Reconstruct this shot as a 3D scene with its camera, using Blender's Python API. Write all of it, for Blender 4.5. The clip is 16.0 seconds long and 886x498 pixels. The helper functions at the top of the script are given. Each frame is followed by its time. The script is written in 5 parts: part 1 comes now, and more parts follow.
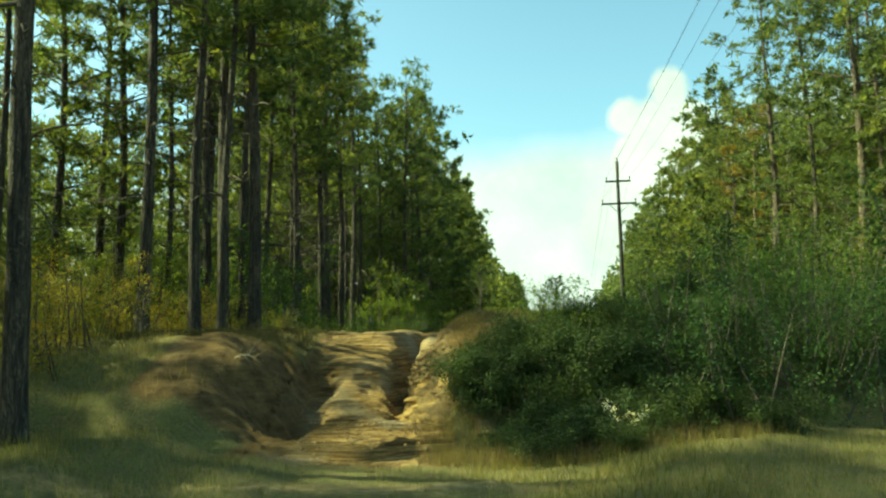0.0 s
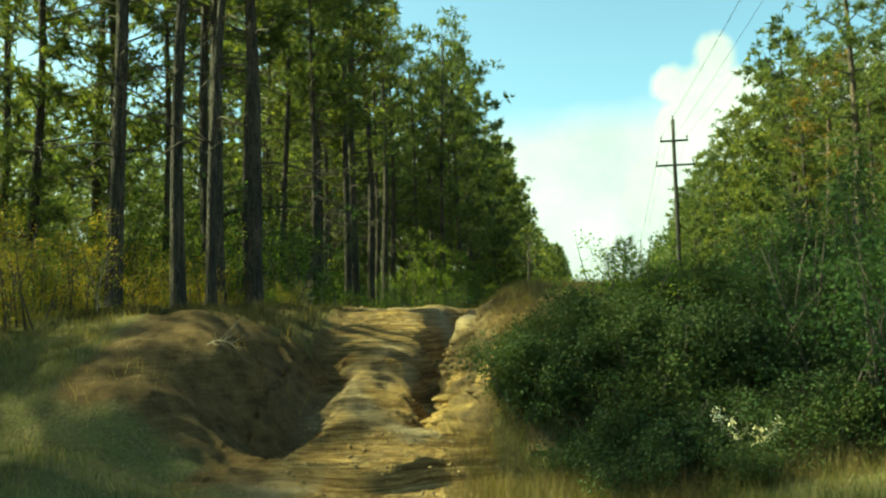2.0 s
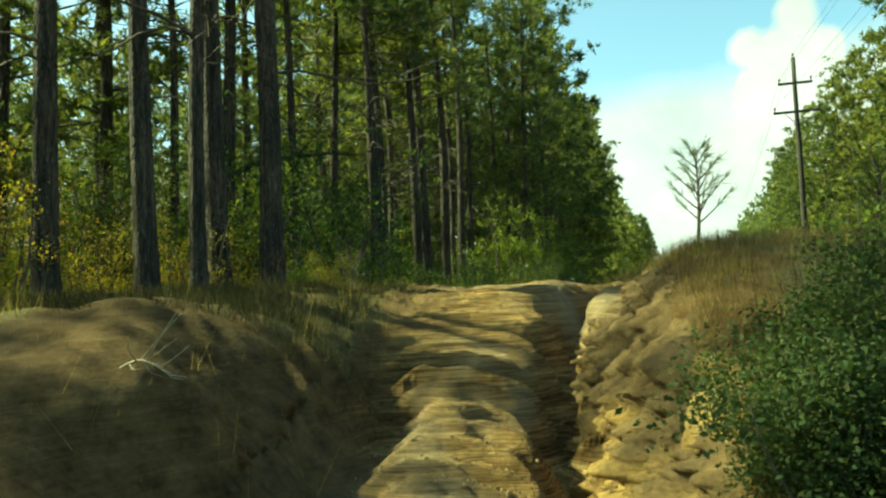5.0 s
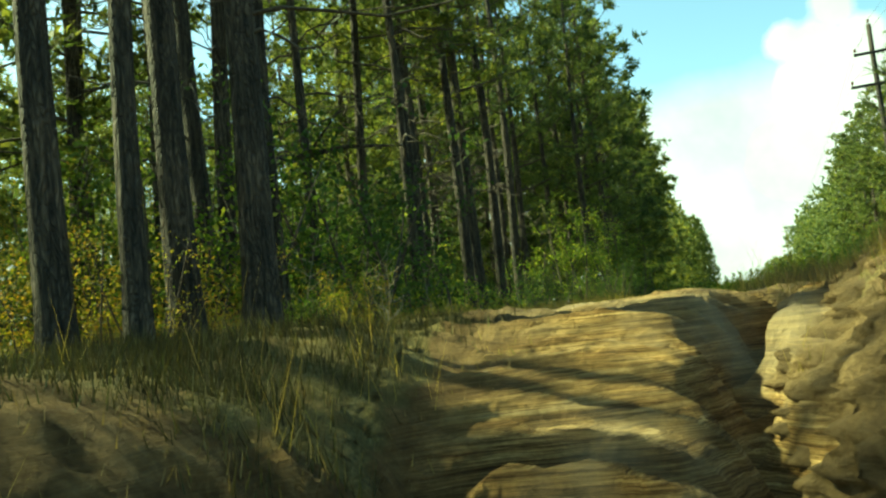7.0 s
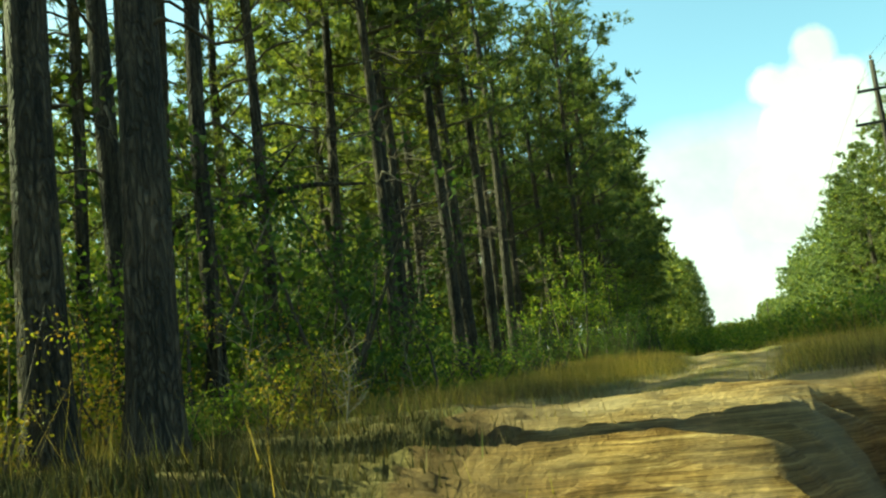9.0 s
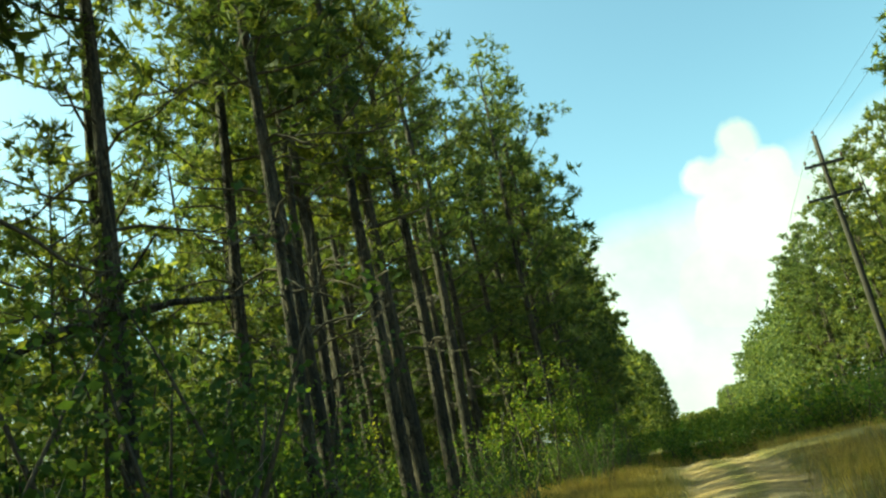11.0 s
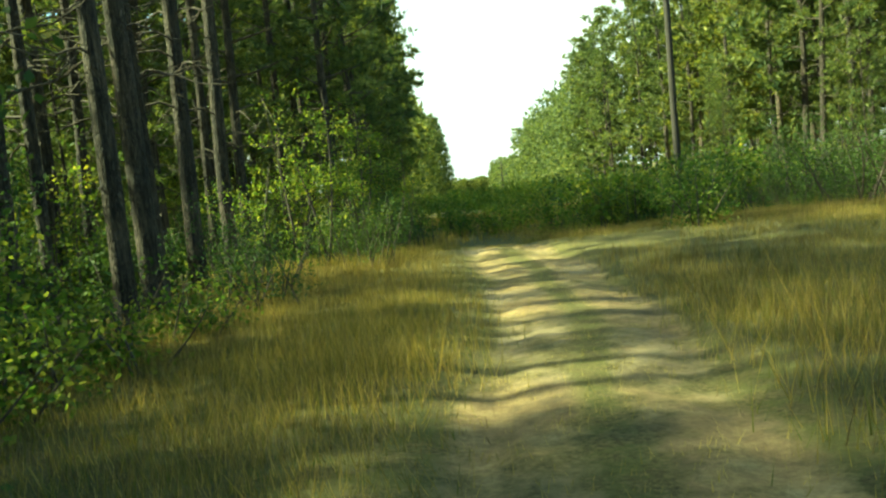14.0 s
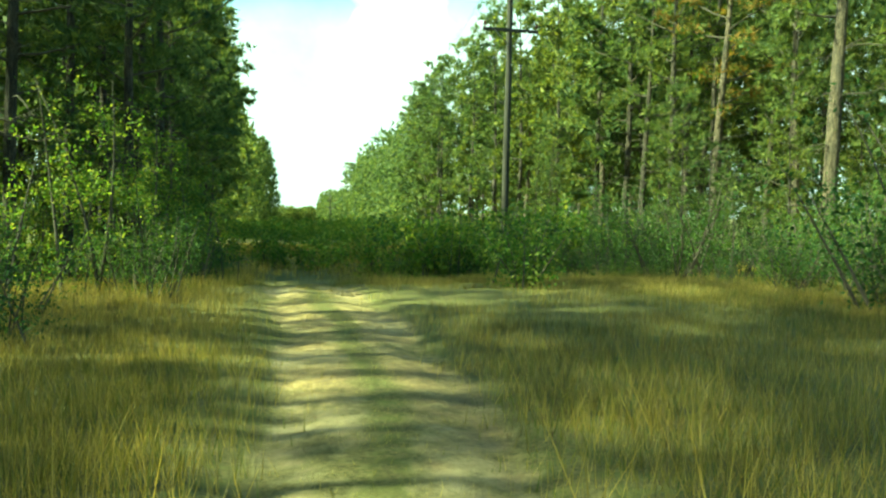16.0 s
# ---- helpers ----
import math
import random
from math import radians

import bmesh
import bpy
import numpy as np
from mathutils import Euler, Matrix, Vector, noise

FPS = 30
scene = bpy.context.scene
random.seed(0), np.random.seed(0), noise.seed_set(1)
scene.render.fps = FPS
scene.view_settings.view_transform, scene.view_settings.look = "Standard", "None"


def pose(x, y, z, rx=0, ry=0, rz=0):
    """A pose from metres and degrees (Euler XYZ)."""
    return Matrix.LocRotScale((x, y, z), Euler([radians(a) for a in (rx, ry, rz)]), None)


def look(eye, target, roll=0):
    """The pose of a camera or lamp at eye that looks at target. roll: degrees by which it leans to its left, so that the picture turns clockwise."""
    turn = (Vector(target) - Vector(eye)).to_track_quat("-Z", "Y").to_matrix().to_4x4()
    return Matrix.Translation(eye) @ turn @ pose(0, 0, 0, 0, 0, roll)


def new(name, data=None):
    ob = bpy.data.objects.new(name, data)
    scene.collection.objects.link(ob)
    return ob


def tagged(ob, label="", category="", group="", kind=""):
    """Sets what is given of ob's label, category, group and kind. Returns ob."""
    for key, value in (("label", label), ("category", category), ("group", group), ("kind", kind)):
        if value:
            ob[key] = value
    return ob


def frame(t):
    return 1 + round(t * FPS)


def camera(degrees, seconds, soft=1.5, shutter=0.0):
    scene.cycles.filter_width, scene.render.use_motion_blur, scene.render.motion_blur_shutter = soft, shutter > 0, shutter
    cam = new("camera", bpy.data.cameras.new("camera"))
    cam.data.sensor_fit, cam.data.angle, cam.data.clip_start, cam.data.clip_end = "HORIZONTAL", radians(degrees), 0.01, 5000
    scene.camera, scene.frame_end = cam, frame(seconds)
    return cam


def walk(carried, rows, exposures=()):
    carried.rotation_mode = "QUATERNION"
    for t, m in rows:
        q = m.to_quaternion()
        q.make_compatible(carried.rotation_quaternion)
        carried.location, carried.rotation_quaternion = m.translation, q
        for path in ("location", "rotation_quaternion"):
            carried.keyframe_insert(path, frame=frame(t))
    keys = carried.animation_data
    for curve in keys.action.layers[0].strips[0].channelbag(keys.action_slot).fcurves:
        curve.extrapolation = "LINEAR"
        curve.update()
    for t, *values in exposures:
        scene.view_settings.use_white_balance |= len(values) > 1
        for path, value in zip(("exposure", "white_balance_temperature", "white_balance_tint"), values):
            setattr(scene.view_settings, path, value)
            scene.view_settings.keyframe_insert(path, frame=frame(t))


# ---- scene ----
cam = camera(58.0, 16.0, soft=2.3)
PATH = [
    (0, (-0.088, 2.695, 1.364), (-0.109, 4.682, 1.591), -1.3),
    (0.5, (-0.018, 3.592, 1.393), (-0.05, 5.58, 1.617), -1.2),
    (1, (-0.01, 4.528, 1.404), (-0.057, 6.516, 1.622), -1.2),
    (1.5, (-0.07, 5.503, 1.436), (-0.142, 7.493, 1.623), -1.1),
    (2, (-0.11, 6.415, 1.479), (-0.235, 8.404, 1.639), -1.4),
    (2.5, (-0.185, 7.321, 1.488), (-0.344, 9.308, 1.641), -1.5),
    (3, (-0.304, 8.209, 1.509), (-0.491, 10.195, 1.652), -1.8),
    (3.5, (-0.46, 9.243, 1.508), (-0.659, 11.229, 1.631), -2.1),
    (4, (-0.631, 10.207, 1.514), (-0.892, 12.186, 1.629), -2.3),
    (4.5, (-0.801, 11.24, 1.494), (-1.079, 13.218, 1.6), -2.8),
    (5, (-1.054, 12.228, 1.52), (-1.363, 14.201, 1.634), -2.7),
    (5.2, (-1.15, 12.627, 1.532), (-1.467, 14.598, 1.646), -2.6),
    (7.3, (-1.915, 16.219, 1.658), (-2.334, 18.165, 1.846), -6.9),
    (7.5, (-1.949, 16.462, 1.685), (-2.367, 18.408, 1.883), -7.0),
    (8, (-2.133, 17.006, 1.804), (-2.569, 18.947, 2.009), -5.7),
    (8.5, (-2.139, 17.458, 1.872), (-2.553, 19.398, 2.124), -5.9),
    (9, (-2.177, 17.951, 2.01), (-2.554, 19.896, 2.284), -6.9),
    (9.2, (-2.145, 18.132, 2.065), (-2.482, 20.083, 2.345), -8.3),
    (11.3, (-2.35, 21.168, 2.563), (-2.558, 23.086, 3.091), -12.0),
    (11.5, (-2.37, 21.457, 2.611), (-2.597, 23.403, 3.015), -11.3),
    (11.7, (-2.389, 21.747, 2.658), (-2.612, 23.722, 2.877), -11.0),
    (12, (-2.418, 22.18, 2.729), (-2.638, 24.164, 2.856), -10.9),
    (12.5, (-2.467, 22.903, 2.848), (-2.625, 24.893, 2.974), -9.5),
    (13, (-2.52, 23.559, 2.948), (-2.593, 25.556, 3.043), -8.5),
    (13.5, (-2.443, 24.199, 2.938), (-2.395, 26.198, 2.874), -7.6),
    (14, (-2.354, 24.8, 2.921), (-2.142, 26.782, 2.753), -5.7),
    (14.5, (-2.227, 25.317, 2.935), (-1.904, 27.28, 2.73), -4.1),
    (15, (-2.096, 25.701, 2.953), (-1.645, 27.635, 2.715), -2.7),
    (15.5, (-1.962, 26.137, 2.95), (-1.371, 28.035, 2.73), -0.5),
    (16, (-1.76, 26.604, 2.952), (-1.115, 28.495, 2.856), 1.3),
]
EXPOSURES = [(0, 1.55, 7000, -40), (4, 1.55, 7100, -40), (7.3, 1.7, 7100, -42), (9, 1.7, 7100, -42), (11.5, 1.6, 6900, -38), (12.5, 1.75, 6800, -38), (14, 2.05, 6700, -40), (15, 2.15, 6400, -40), (15.5, 2.15, 6300, -58), (16, 2.1, 6300, -58)]
walk(cam, [(t, look(eye, target, roll)) for t, eye, target, roll in PATH], EXPOSURES)

# ---- light: late sun from the side of the pine stand, pale blue sky ----
SUN_AZ, SUN_EL = radians(-84), radians(41)          # azimuth from +y, to the right
world = bpy.data.worlds.new("sky")
scene.world = world
world.use_nodes = True
wn = world.node_tree
sky = wn.nodes.new("ShaderNodeTexSky")
sky.sky_type, sky.sun_disc = "NISHITA", False
sky.sun_elevation, sky.sun_rotation = SUN_EL, SUN_AZ
sky.air_density, sky.dust_density, sky.ozone_density = 0.9, 1.6, 1.0
wn.nodes["Background"].inputs["Strength"].default_value = 0.105
wn.links.new(sky.outputs["Color"], wn.nodes["Background"].inputs["Color"])
sun = new("sun", bpy.data.lights.new("sun", "SUN"))
sun.data.energy, sun.data.angle, sun.data.color = 5.0, radians(2.0), (1.0, 0.86, 0.62)
to_sun = Vector((math.sin(SUN_AZ) * math.cos(SUN_EL), math.cos(SUN_AZ) * math.cos(SUN_EL), math.sin(SUN_EL)))
sun.matrix_world = look((0, 0, 60), Vector((0, 0, 60)) - to_sun)


# ---- materials ----
def material(name):
    m = bpy.data.materials.new(name)
    m.use_nodes = True
    t = m.node_tree
    return m, t, t.nodes["Principled BSDF"]


def node(t, kind, **values):
    n = t.nodes.new("ShaderNode" + kind)
    for key, value in values.items():
        if key in n.inputs:
            n.inputs[key].default_value = value
    return n


def link(t, a, b):
    t.links.new(a, b)


def ramp(t, factor, stops):
    r = t.nodes.new("ShaderNodeValToRGB")
    for i, (at, c) in enumerate(stops):
        e = r.color_ramp.elements[i] if i < 2 else r.color_ramp.elements.new(at)
        e.position, e.color = at, (*c, 1)
    link(t, factor, r.inputs["Fac"])
    return r.outputs["Color"]


def mix(t, fac, a, b, mode="MIX"):
    n = t.nodes.new("ShaderNodeMix")
    n.data_type, n.blend_type = "RGBA", mode
    for socket, value in ((n.inputs[0], fac), (n.inputs[6], a), (n.inputs[7], b)):
        if isinstance(value, (int, float)):
            socket.default_value = value
        elif isinstance(value, tuple):
            socket.default_value = (*value, 1)
        else:
            link(t, value, socket)
    return n.outputs[2]


def place(t, scale=(1, 1, 1), world_space=True):
    g = t.nodes.new("ShaderNodeNewGeometry") if world_space else t.nodes.new("ShaderNodeTexCoord")
    m = t.nodes.new("ShaderNodeMapping")
    m.inputs["Scale"].default_value = scale
    link(t, g.outputs["Position"] if world_space else g.outputs["Object"], m.inputs["Vector"])
    return m.outputs["Vector"]


def noise_of(t, vector, scale, detail=6, rough=0.6):
    n = node(t, "TexNoise", Scale=scale, Detail=detail, Roughness=rough)
    link(t, vector, n.inputs["Vector"])
    return n.outputs["Fac"]


def bump(t, shader, height, strength, distance):
    b = node(t, "Bump", Strength=strength, Distance=distance)
    link(t, height, b.inputs["Height"])
    link(t, b.outputs["Normal"], shader.inputs["Normal"])


def leaf_material(name, colours, through_light=0.45, gloss=0.6):
    """Foliage: colour varies from leaf to leaf and from plant to plant, and light shines through it."""
    m, t, p = material(name)
    geo, info = t.nodes.new("ShaderNodeNewGeometry"), t.nodes.new("ShaderNodeObjectInfo")
    island = ramp(t, geo.outputs["Random Per Island"], [(i / (len(colours) - 1), c) for i, c in enumerate(colours)])
    shade = ramp(t, info.outputs["Random"], [(0, (0.72, 0.78, 0.8)), (0.5, (1, 1, 1)), (1, (1.22, 1.1, 0.8))])
    patch = ramp(t, noise_of(t, place(t), 0.7, 3), [(0.3, (0.75, 0.8, 0.8)), (0.7, (1.25, 1.2, 1.0))])
    c = mix(t, 1.0, mix(t, 1.0, island, shade, "MULTIPLY"), patch, "MULTIPLY")
    link(t, c, p.inputs["Base Color"])
    p.inputs["Roughness"].default_value = gloss
    p.inputs["Specular IOR Level"].default_value = 0.2
    tr = t.nodes.new("ShaderNodeBsdfTranslucent")
    link(t, mix(t, 1.0, c, (1.3, 1.25, 0.68), "MULTIPLY"), tr.inputs["Color"])
    ms = t.nodes.new("ShaderNodeMixShader")
    ms.inputs[0].default_value = through_light
    link(t, p.outputs[0], ms.inputs[1])
    link(t, tr.outputs[0], ms.inputs[2])
    link(t, ms.outputs[0], t.nodes["Material Output"].inputs["Surface"])
    return m


def bark_material(name, dark, light, scale=1.0):
    """Plated pine bark with deep dark furrows."""
    m, t, p = material(name)
    v = place(t, (scale, scale, 0.26 * scale), False)
    warped = t.nodes.new("ShaderNodeVectorMath")
    warped.operation = "ADD"
    n = node(t, "TexNoise", Scale=5.0, Detail=4)
    link(t, v, n.inputs["Vector"])
    link(t, v, warped.inputs[0])
    s = t.nodes.new("ShaderNodeVectorMath")
    s.operation = "SCALE"
    s.inputs["Scale"].default_value = 0.3
    link(t, n.outputs["Color"], s.inputs[0])
    link(t, s.outputs[0], warped.inputs[1])
    vor = node(t, "TexVoronoi", Scale=25.0)
    vor.feature = "DISTANCE_TO_EDGE"
    link(t, warped.outputs[0], vor.inputs["Vector"])
    grain = noise_of(t, v, 38, 5)
    plate = ramp(t, vor.outputs["Distance"], [(0.0, dark), (0.06, dark), (0.45, light)])
    furrow = noise_of(t, place(t, (scale, scale, 0.11 * scale), False), 21, 6, 0.6)
    plate = mix(t, 0.55, plate, ramp(t, furrow, [(0.4, dark), (0.66, light)]))
    tone = ramp(t, noise_of(t, v, 2.3, 4), [(0.32, (0.42, 0.44, 0.45)), (0.72, (1.5, 1.38, 1.25))])
    c = mix(t, 1.0, plate, tone, "MULTIPLY")
    c = mix(t, 0.5, c, ramp(t, grain, [(0.3, (0.55, 0.5, 0.45)), (0.75, (1.3, 1.25, 1.2))]), "MULTIPLY")
    link(t, c, p.inputs["Base Color"])
    p.inputs["Roughness"].default_value = 0.9
    h = mix(t, 0.25, ramp(t, vor.outputs["Distance"], [(0.0, (0, 0, 0)), (0.25, (1, 1, 1))]), grain)
    bump(t, p, h, 1.0, 0.035)
    return m


def plain_material(name, a, b, scale, rough=0.7, relief=0.004, metal=0.0, stretch=(1, 1, 1)):
    m, t, p = material(name)
    v = place(t, stretch, False)
    f = noise_of(t, v, scale, 7, 0.65)
    link(t, ramp(t, f, [(0.32, a), (0.7, b)]), p.inputs["Base Color"])
    p.inputs["Roughness"].default_value, p.inputs["Metallic"].default_value = rough, metal
    bump(t, p, f, 0.7, relief)
    return m


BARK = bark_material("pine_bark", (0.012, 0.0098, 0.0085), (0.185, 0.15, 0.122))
# Lighter copy of the pine bark: sunlight across the strip put into its colour.
BARK_SUNLIT = bark_material("sunlit_bark", (0.05, 0.04, 0.03), (0.36, 0.29, 0.22), 1.3)
TWIG = plain_material("twig", (0.035, 0.026, 0.02), (0.11, 0.085, 0.065), 30, 0.9)
NEEDLE = leaf_material("pine_needles", [(0.0483, 0.0713, 0.0345), (0.0828, 0.113, 0.0483), (0.136, 0.161, 0.0609), (0.218, 0.23, 0.0851)], 0.48, 0.6)
NEEDLE_DRY = leaf_material("browning_pine_needles", [(0.05, 0.1, 0.02), (0.12, 0.14, 0.03), (0.3, 0.17, 0.05), (0.35, 0.2, 0.06)], 0.35)
LEAF = leaf_material("green_leaves", [(0.066, 0.12, 0.0312), (0.108, 0.168, 0.0408), (0.168, 0.216, 0.0528), (0.264, 0.27, 0.0816)], 0.58)
LEAF_DARK = leaf_material("dark_leaves", [(0.0432, 0.0744, 0.0288), (0.0552, 0.0936, 0.0336), (0.072, 0.114, 0.0384), (0.096, 0.138, 0.0456)], 0.38, 0.75)
LEAF_DEEP = leaf_material("deep_green_leaves", [(0.0334, 0.0557, 0.0223), (0.0423, 0.0668, 0.0256), (0.0534, 0.078, 0.029), (0.078, 0.0835, 0.0378)], 0.3, 0.8)
LEAF_GOLD = leaf_material("turning_leaves", [(0.115, 0.155, 0.0322), (0.196, 0.207, 0.046), (0.31, 0.253, 0.0633), (0.322, 0.201, 0.0633)], 0.5)
GRASS_GOLD = leaf_material("dry_grass", [(0.16, 0.15, 0.05), (0.27, 0.215, 0.08), (0.38, 0.28, 0.11), (0.46, 0.35, 0.17)], 0.4, 0.6)
GRASS_BROWN = leaf_material("dead_grass", [(0.07, 0.05, 0.026), (0.14, 0.1, 0.052), (0.22, 0.16, 0.085), (0.13, 0.115, 0.045)], 0.25, 0.7)
# Dead turf, its colour darkened further to hold the shade on the mound.
TURF = leaf_material("shaded_turf", [(0.035, 0.03, 0.016), (0.055, 0.048, 0.022), (0.085, 0.068, 0.032), (0.06, 0.066, 0.026)], 0.2, 0.8)
GRASS_GREEN = leaf_material("green_grass", [(0.075, 0.1, 0.026), (0.13, 0.14, 0.038), (0.22, 0.185, 0.058), (0.32, 0.24, 0.11)], 0.4, 0.6)
DRY_TWIG = plain_material("dry_root", (0.2, 0.16, 0.11), (0.36, 0.3, 0.22), 30, 0.9)
FLOWER = leaf_material("pale_seed_heads", [(0.5, 0.47, 0.4), (0.62, 0.58, 0.5), (0.7, 0.68, 0.6)], 0.3, 0.7)
POLE_WOOD = plain_material("weathered_pole_wood", (0.02, 0.017, 0.015), (0.06, 0.05, 0.042), 14, 0.9, 0.01, 0, (1, 1, 0.06))
STEEL = plain_material("dull_steel", (0.25, 0.26, 0.27), (0.42, 0.43, 0.44), 20, 0.45, 0.001, 0.8)
PORCELAIN = plain_material("brown_porcelain", (0.06, 0.03, 0.02), (0.12, 0.06, 0.035), 20, 0.25, 0.0005)
WIRE = plain_material("aluminium_wire", (0.04, 0.042, 0.045), (0.08, 0.08, 0.085), 5, 0.6, 0.0005, 0.3)


def ground_material():
    """Yellow sandy clay where it is bare, leaf litter and low grass elsewhere."""
    m, t, p = material("sandy_ground")
    v = place(t)
    att = t.nodes.new("ShaderNodeAttribute")
    att.attribute_name = "bare"
    fine, mid, big = noise_of(t, v, 26, 8, 0.7), noise_of(t, v, 4.5, 6), noise_of(t, v, 0.55, 4)
    strata = t.nodes.new("ShaderNodeAttribute")
    strata.attribute_name = "strata"
    streak = mix(t, strata.outputs["Fac"], noise_of(t, v, 3.3, 7, 0.65), noise_of(t, place(t, (0.4, 0.5, 19.0)), 1.7, 8, 0.7))
    clay = ramp(t, streak, [(0.32, (0.07, 0.04, 0.017)), (0.44, (0.235, 0.15, 0.06)), (0.56, (0.385, 0.27, 0.118)), (0.72, (0.52, 0.4, 0.22))])
    band = mix(t, strata.outputs["Fac"], noise_of(t, v, 1.3, 5, 0.6), noise_of(t, place(t, (0.2, 0.35, 5.5)), 2.0, 5, 0.6))
    clay = mix(t, 0.75, clay, ramp(t, band, [(0.36, (0.34, 0.29, 0.25)), (0.5, (0.8, 0.77, 0.74)), (0.66, (1.25, 1.2, 1.15))]), "MULTIPLY")
    for scale, stops in (((0.3, 0.4, 11.0), (0.43, 0.46, 0.49, 0.54, 0.56, 0.59)), ((0.5, 0.7, 30.0), (0.4, 0.44, 0.48, 0.55, 0.59, 0.63))):
        w, k = (1.0, 1.0, 1.0), (0.3, 0.25, 0.2)
        parting = ramp(t, noise_of(t, place(t, scale), 1.5, 5, 0.55), [(p, k if i % 3 == 1 else w) for i, p in enumerate(stops)])
        clay = mix(t, mix(t, strata.outputs["Fac"], (0.0, 0.0, 0.0), (0.75, 0.75, 0.75)), clay, parting, "MULTIPLY")
    clay = mix(t, 0.55, clay, ramp(t, fine, [(0.3, (0.5, 0.45, 0.4)), (0.7, (1.35, 1.3, 1.2))]), "MULTIPLY")
    clay = mix(t, ramp(t, big, [(0.5, (0, 0, 0)), (0.68, (0.55, 0.55, 0.55))]), clay, (0.38, 0.31, 0.21))
    ochre = t.nodes.new("ShaderNodeAttribute")
    ochre.attribute_name = "ochre"
    fresh = ramp(t, noise_of(t, place(t, (1.0, 3.2, 0.8)), 2.6, 6, 0.65), [(0.34, (0.15, 0.085, 0.026)), (0.48, (0.36, 0.225, 0.06)), (0.62, (0.54, 0.37, 0.115)), (0.75, (0.6, 0.45, 0.2))])
    fresh = mix(t, 0.5, fresh, ramp(t, fine, [(0.3, (0.5, 0.45, 0.4)), (0.7, (1.3, 1.25, 1.15))]), "MULTIPLY")
    clay = mix(t, mix(t, ochre.outputs["Fac"], (0.0, 0.0, 0.0), (0.65, 0.65, 0.65)), clay, fresh)
    soil = t.nodes.new("ShaderNodeAttribute")
    soil.attribute_name = "soil"
    humus = ramp(t, mid, [(0.35, (0.05, 0.031, 0.014)), (0.55, (0.12, 0.077, 0.034)), (0.75, (0.2, 0.135, 0.064))])
    clay = mix(t, soil.outputs["Fac"], clay, mix(t, 0.5, humus, ramp(t, fine, [(0.3, (0.55, 0.5, 0.45)), (0.7, (1.3, 1.25, 1.2))]), "MULTIPLY"))
    clay = mix(t, mix(t, strata.outputs["Fac"], (0.3, 0.3, 0.3), (0.0, 0.0, 0.0)), clay, mix(t, 0.5, (0.47, 0.38, 0.24), ramp(t, fine, [(0.3, (0.5, 0.46, 0.42)), (0.7, (1.3, 1.25, 1.2))]), "MULTIPLY"))
    litter = ramp(t, fine, [(0.3, (0.05, 0.042, 0.02)), (0.5, (0.14, 0.115, 0.05)), (0.72, (0.28, 0.215, 0.1))])
    litter = mix(t, ramp(t, mid, [(0.42, (0, 0, 0)), (0.62, (0.6, 0.6, 0.6))]), litter, (0.13, 0.135, 0.04))
    edge = t.nodes.new("ShaderNodeMath")
    edge.operation = "ADD"
    spread = t.nodes.new("ShaderNodeMath")
    spread.operation = "MULTIPLY_ADD"
    spread.inputs[1].default_value, spread.inputs[2].default_value = 0.9, -0.45
    link(t, mid, spread.inputs[0])
    link(t, att.outputs["Fac"], edge.inputs[0])
    link(t, spread.outputs[0], edge.inputs[1])
    mask = ramp(t, edge.outputs[0], [(0.36, (0, 0, 0)), (0.64, (1, 1, 1))])
    link(t, mix(t, mask, litter, clay), p.inputs["Base Color"])
    p.inputs["Roughness"].default_value = 0.95
    p.inputs["Specular IOR Level"].default_value = 0.15
    bump(t, p, mix(t, 0.45, mix(t, 0.5, streak, mid), fine), 1.0, 0.09)
    return m


GROUND = ground_material()


# ---- mesh helpers ----
def mesh_from(name, verts, faces, mat, smooth=False):
    me = bpy.data.meshes.new(name)
    me.from_pydata([tuple(v) for v in verts], [], [tuple(f) for f in faces])
    me.materials.append(mat)
    if smooth:
        me.polygons.foreach_set("use_smooth", [True] * len(me.polygons))
    me.update()
    return me


def tris_mesh(name, verts, tris, mat):
    """A mesh from arrays of corners and triangles."""
    me = bpy.data.meshes.new(name)
    verts, tris = np.asarray(verts, np.float32), np.asarray(tris, np.int32)
    me.vertices.add(len(verts))
    me.vertices.foreach_set("co", verts.ravel())
    me.loops.add(tris.size)
    me.loops.foreach_set("vertex_index", tris.ravel())
    me.polygons.add(len(tris))
    me.polygons.foreach_set("loop_start", np.arange(0, tris.size, 3, dtype=np.int32))
    me.polygons.foreach_set("loop_total", np.full(len(tris), 3, np.int32))
    me.materials.append(mat)
    me.update(calc_edges=True)
    return me


def part_of(name, data, parent, label=""):
    ob = new(name, data)
    ob.parent = parent
    return tagged(ob, label)


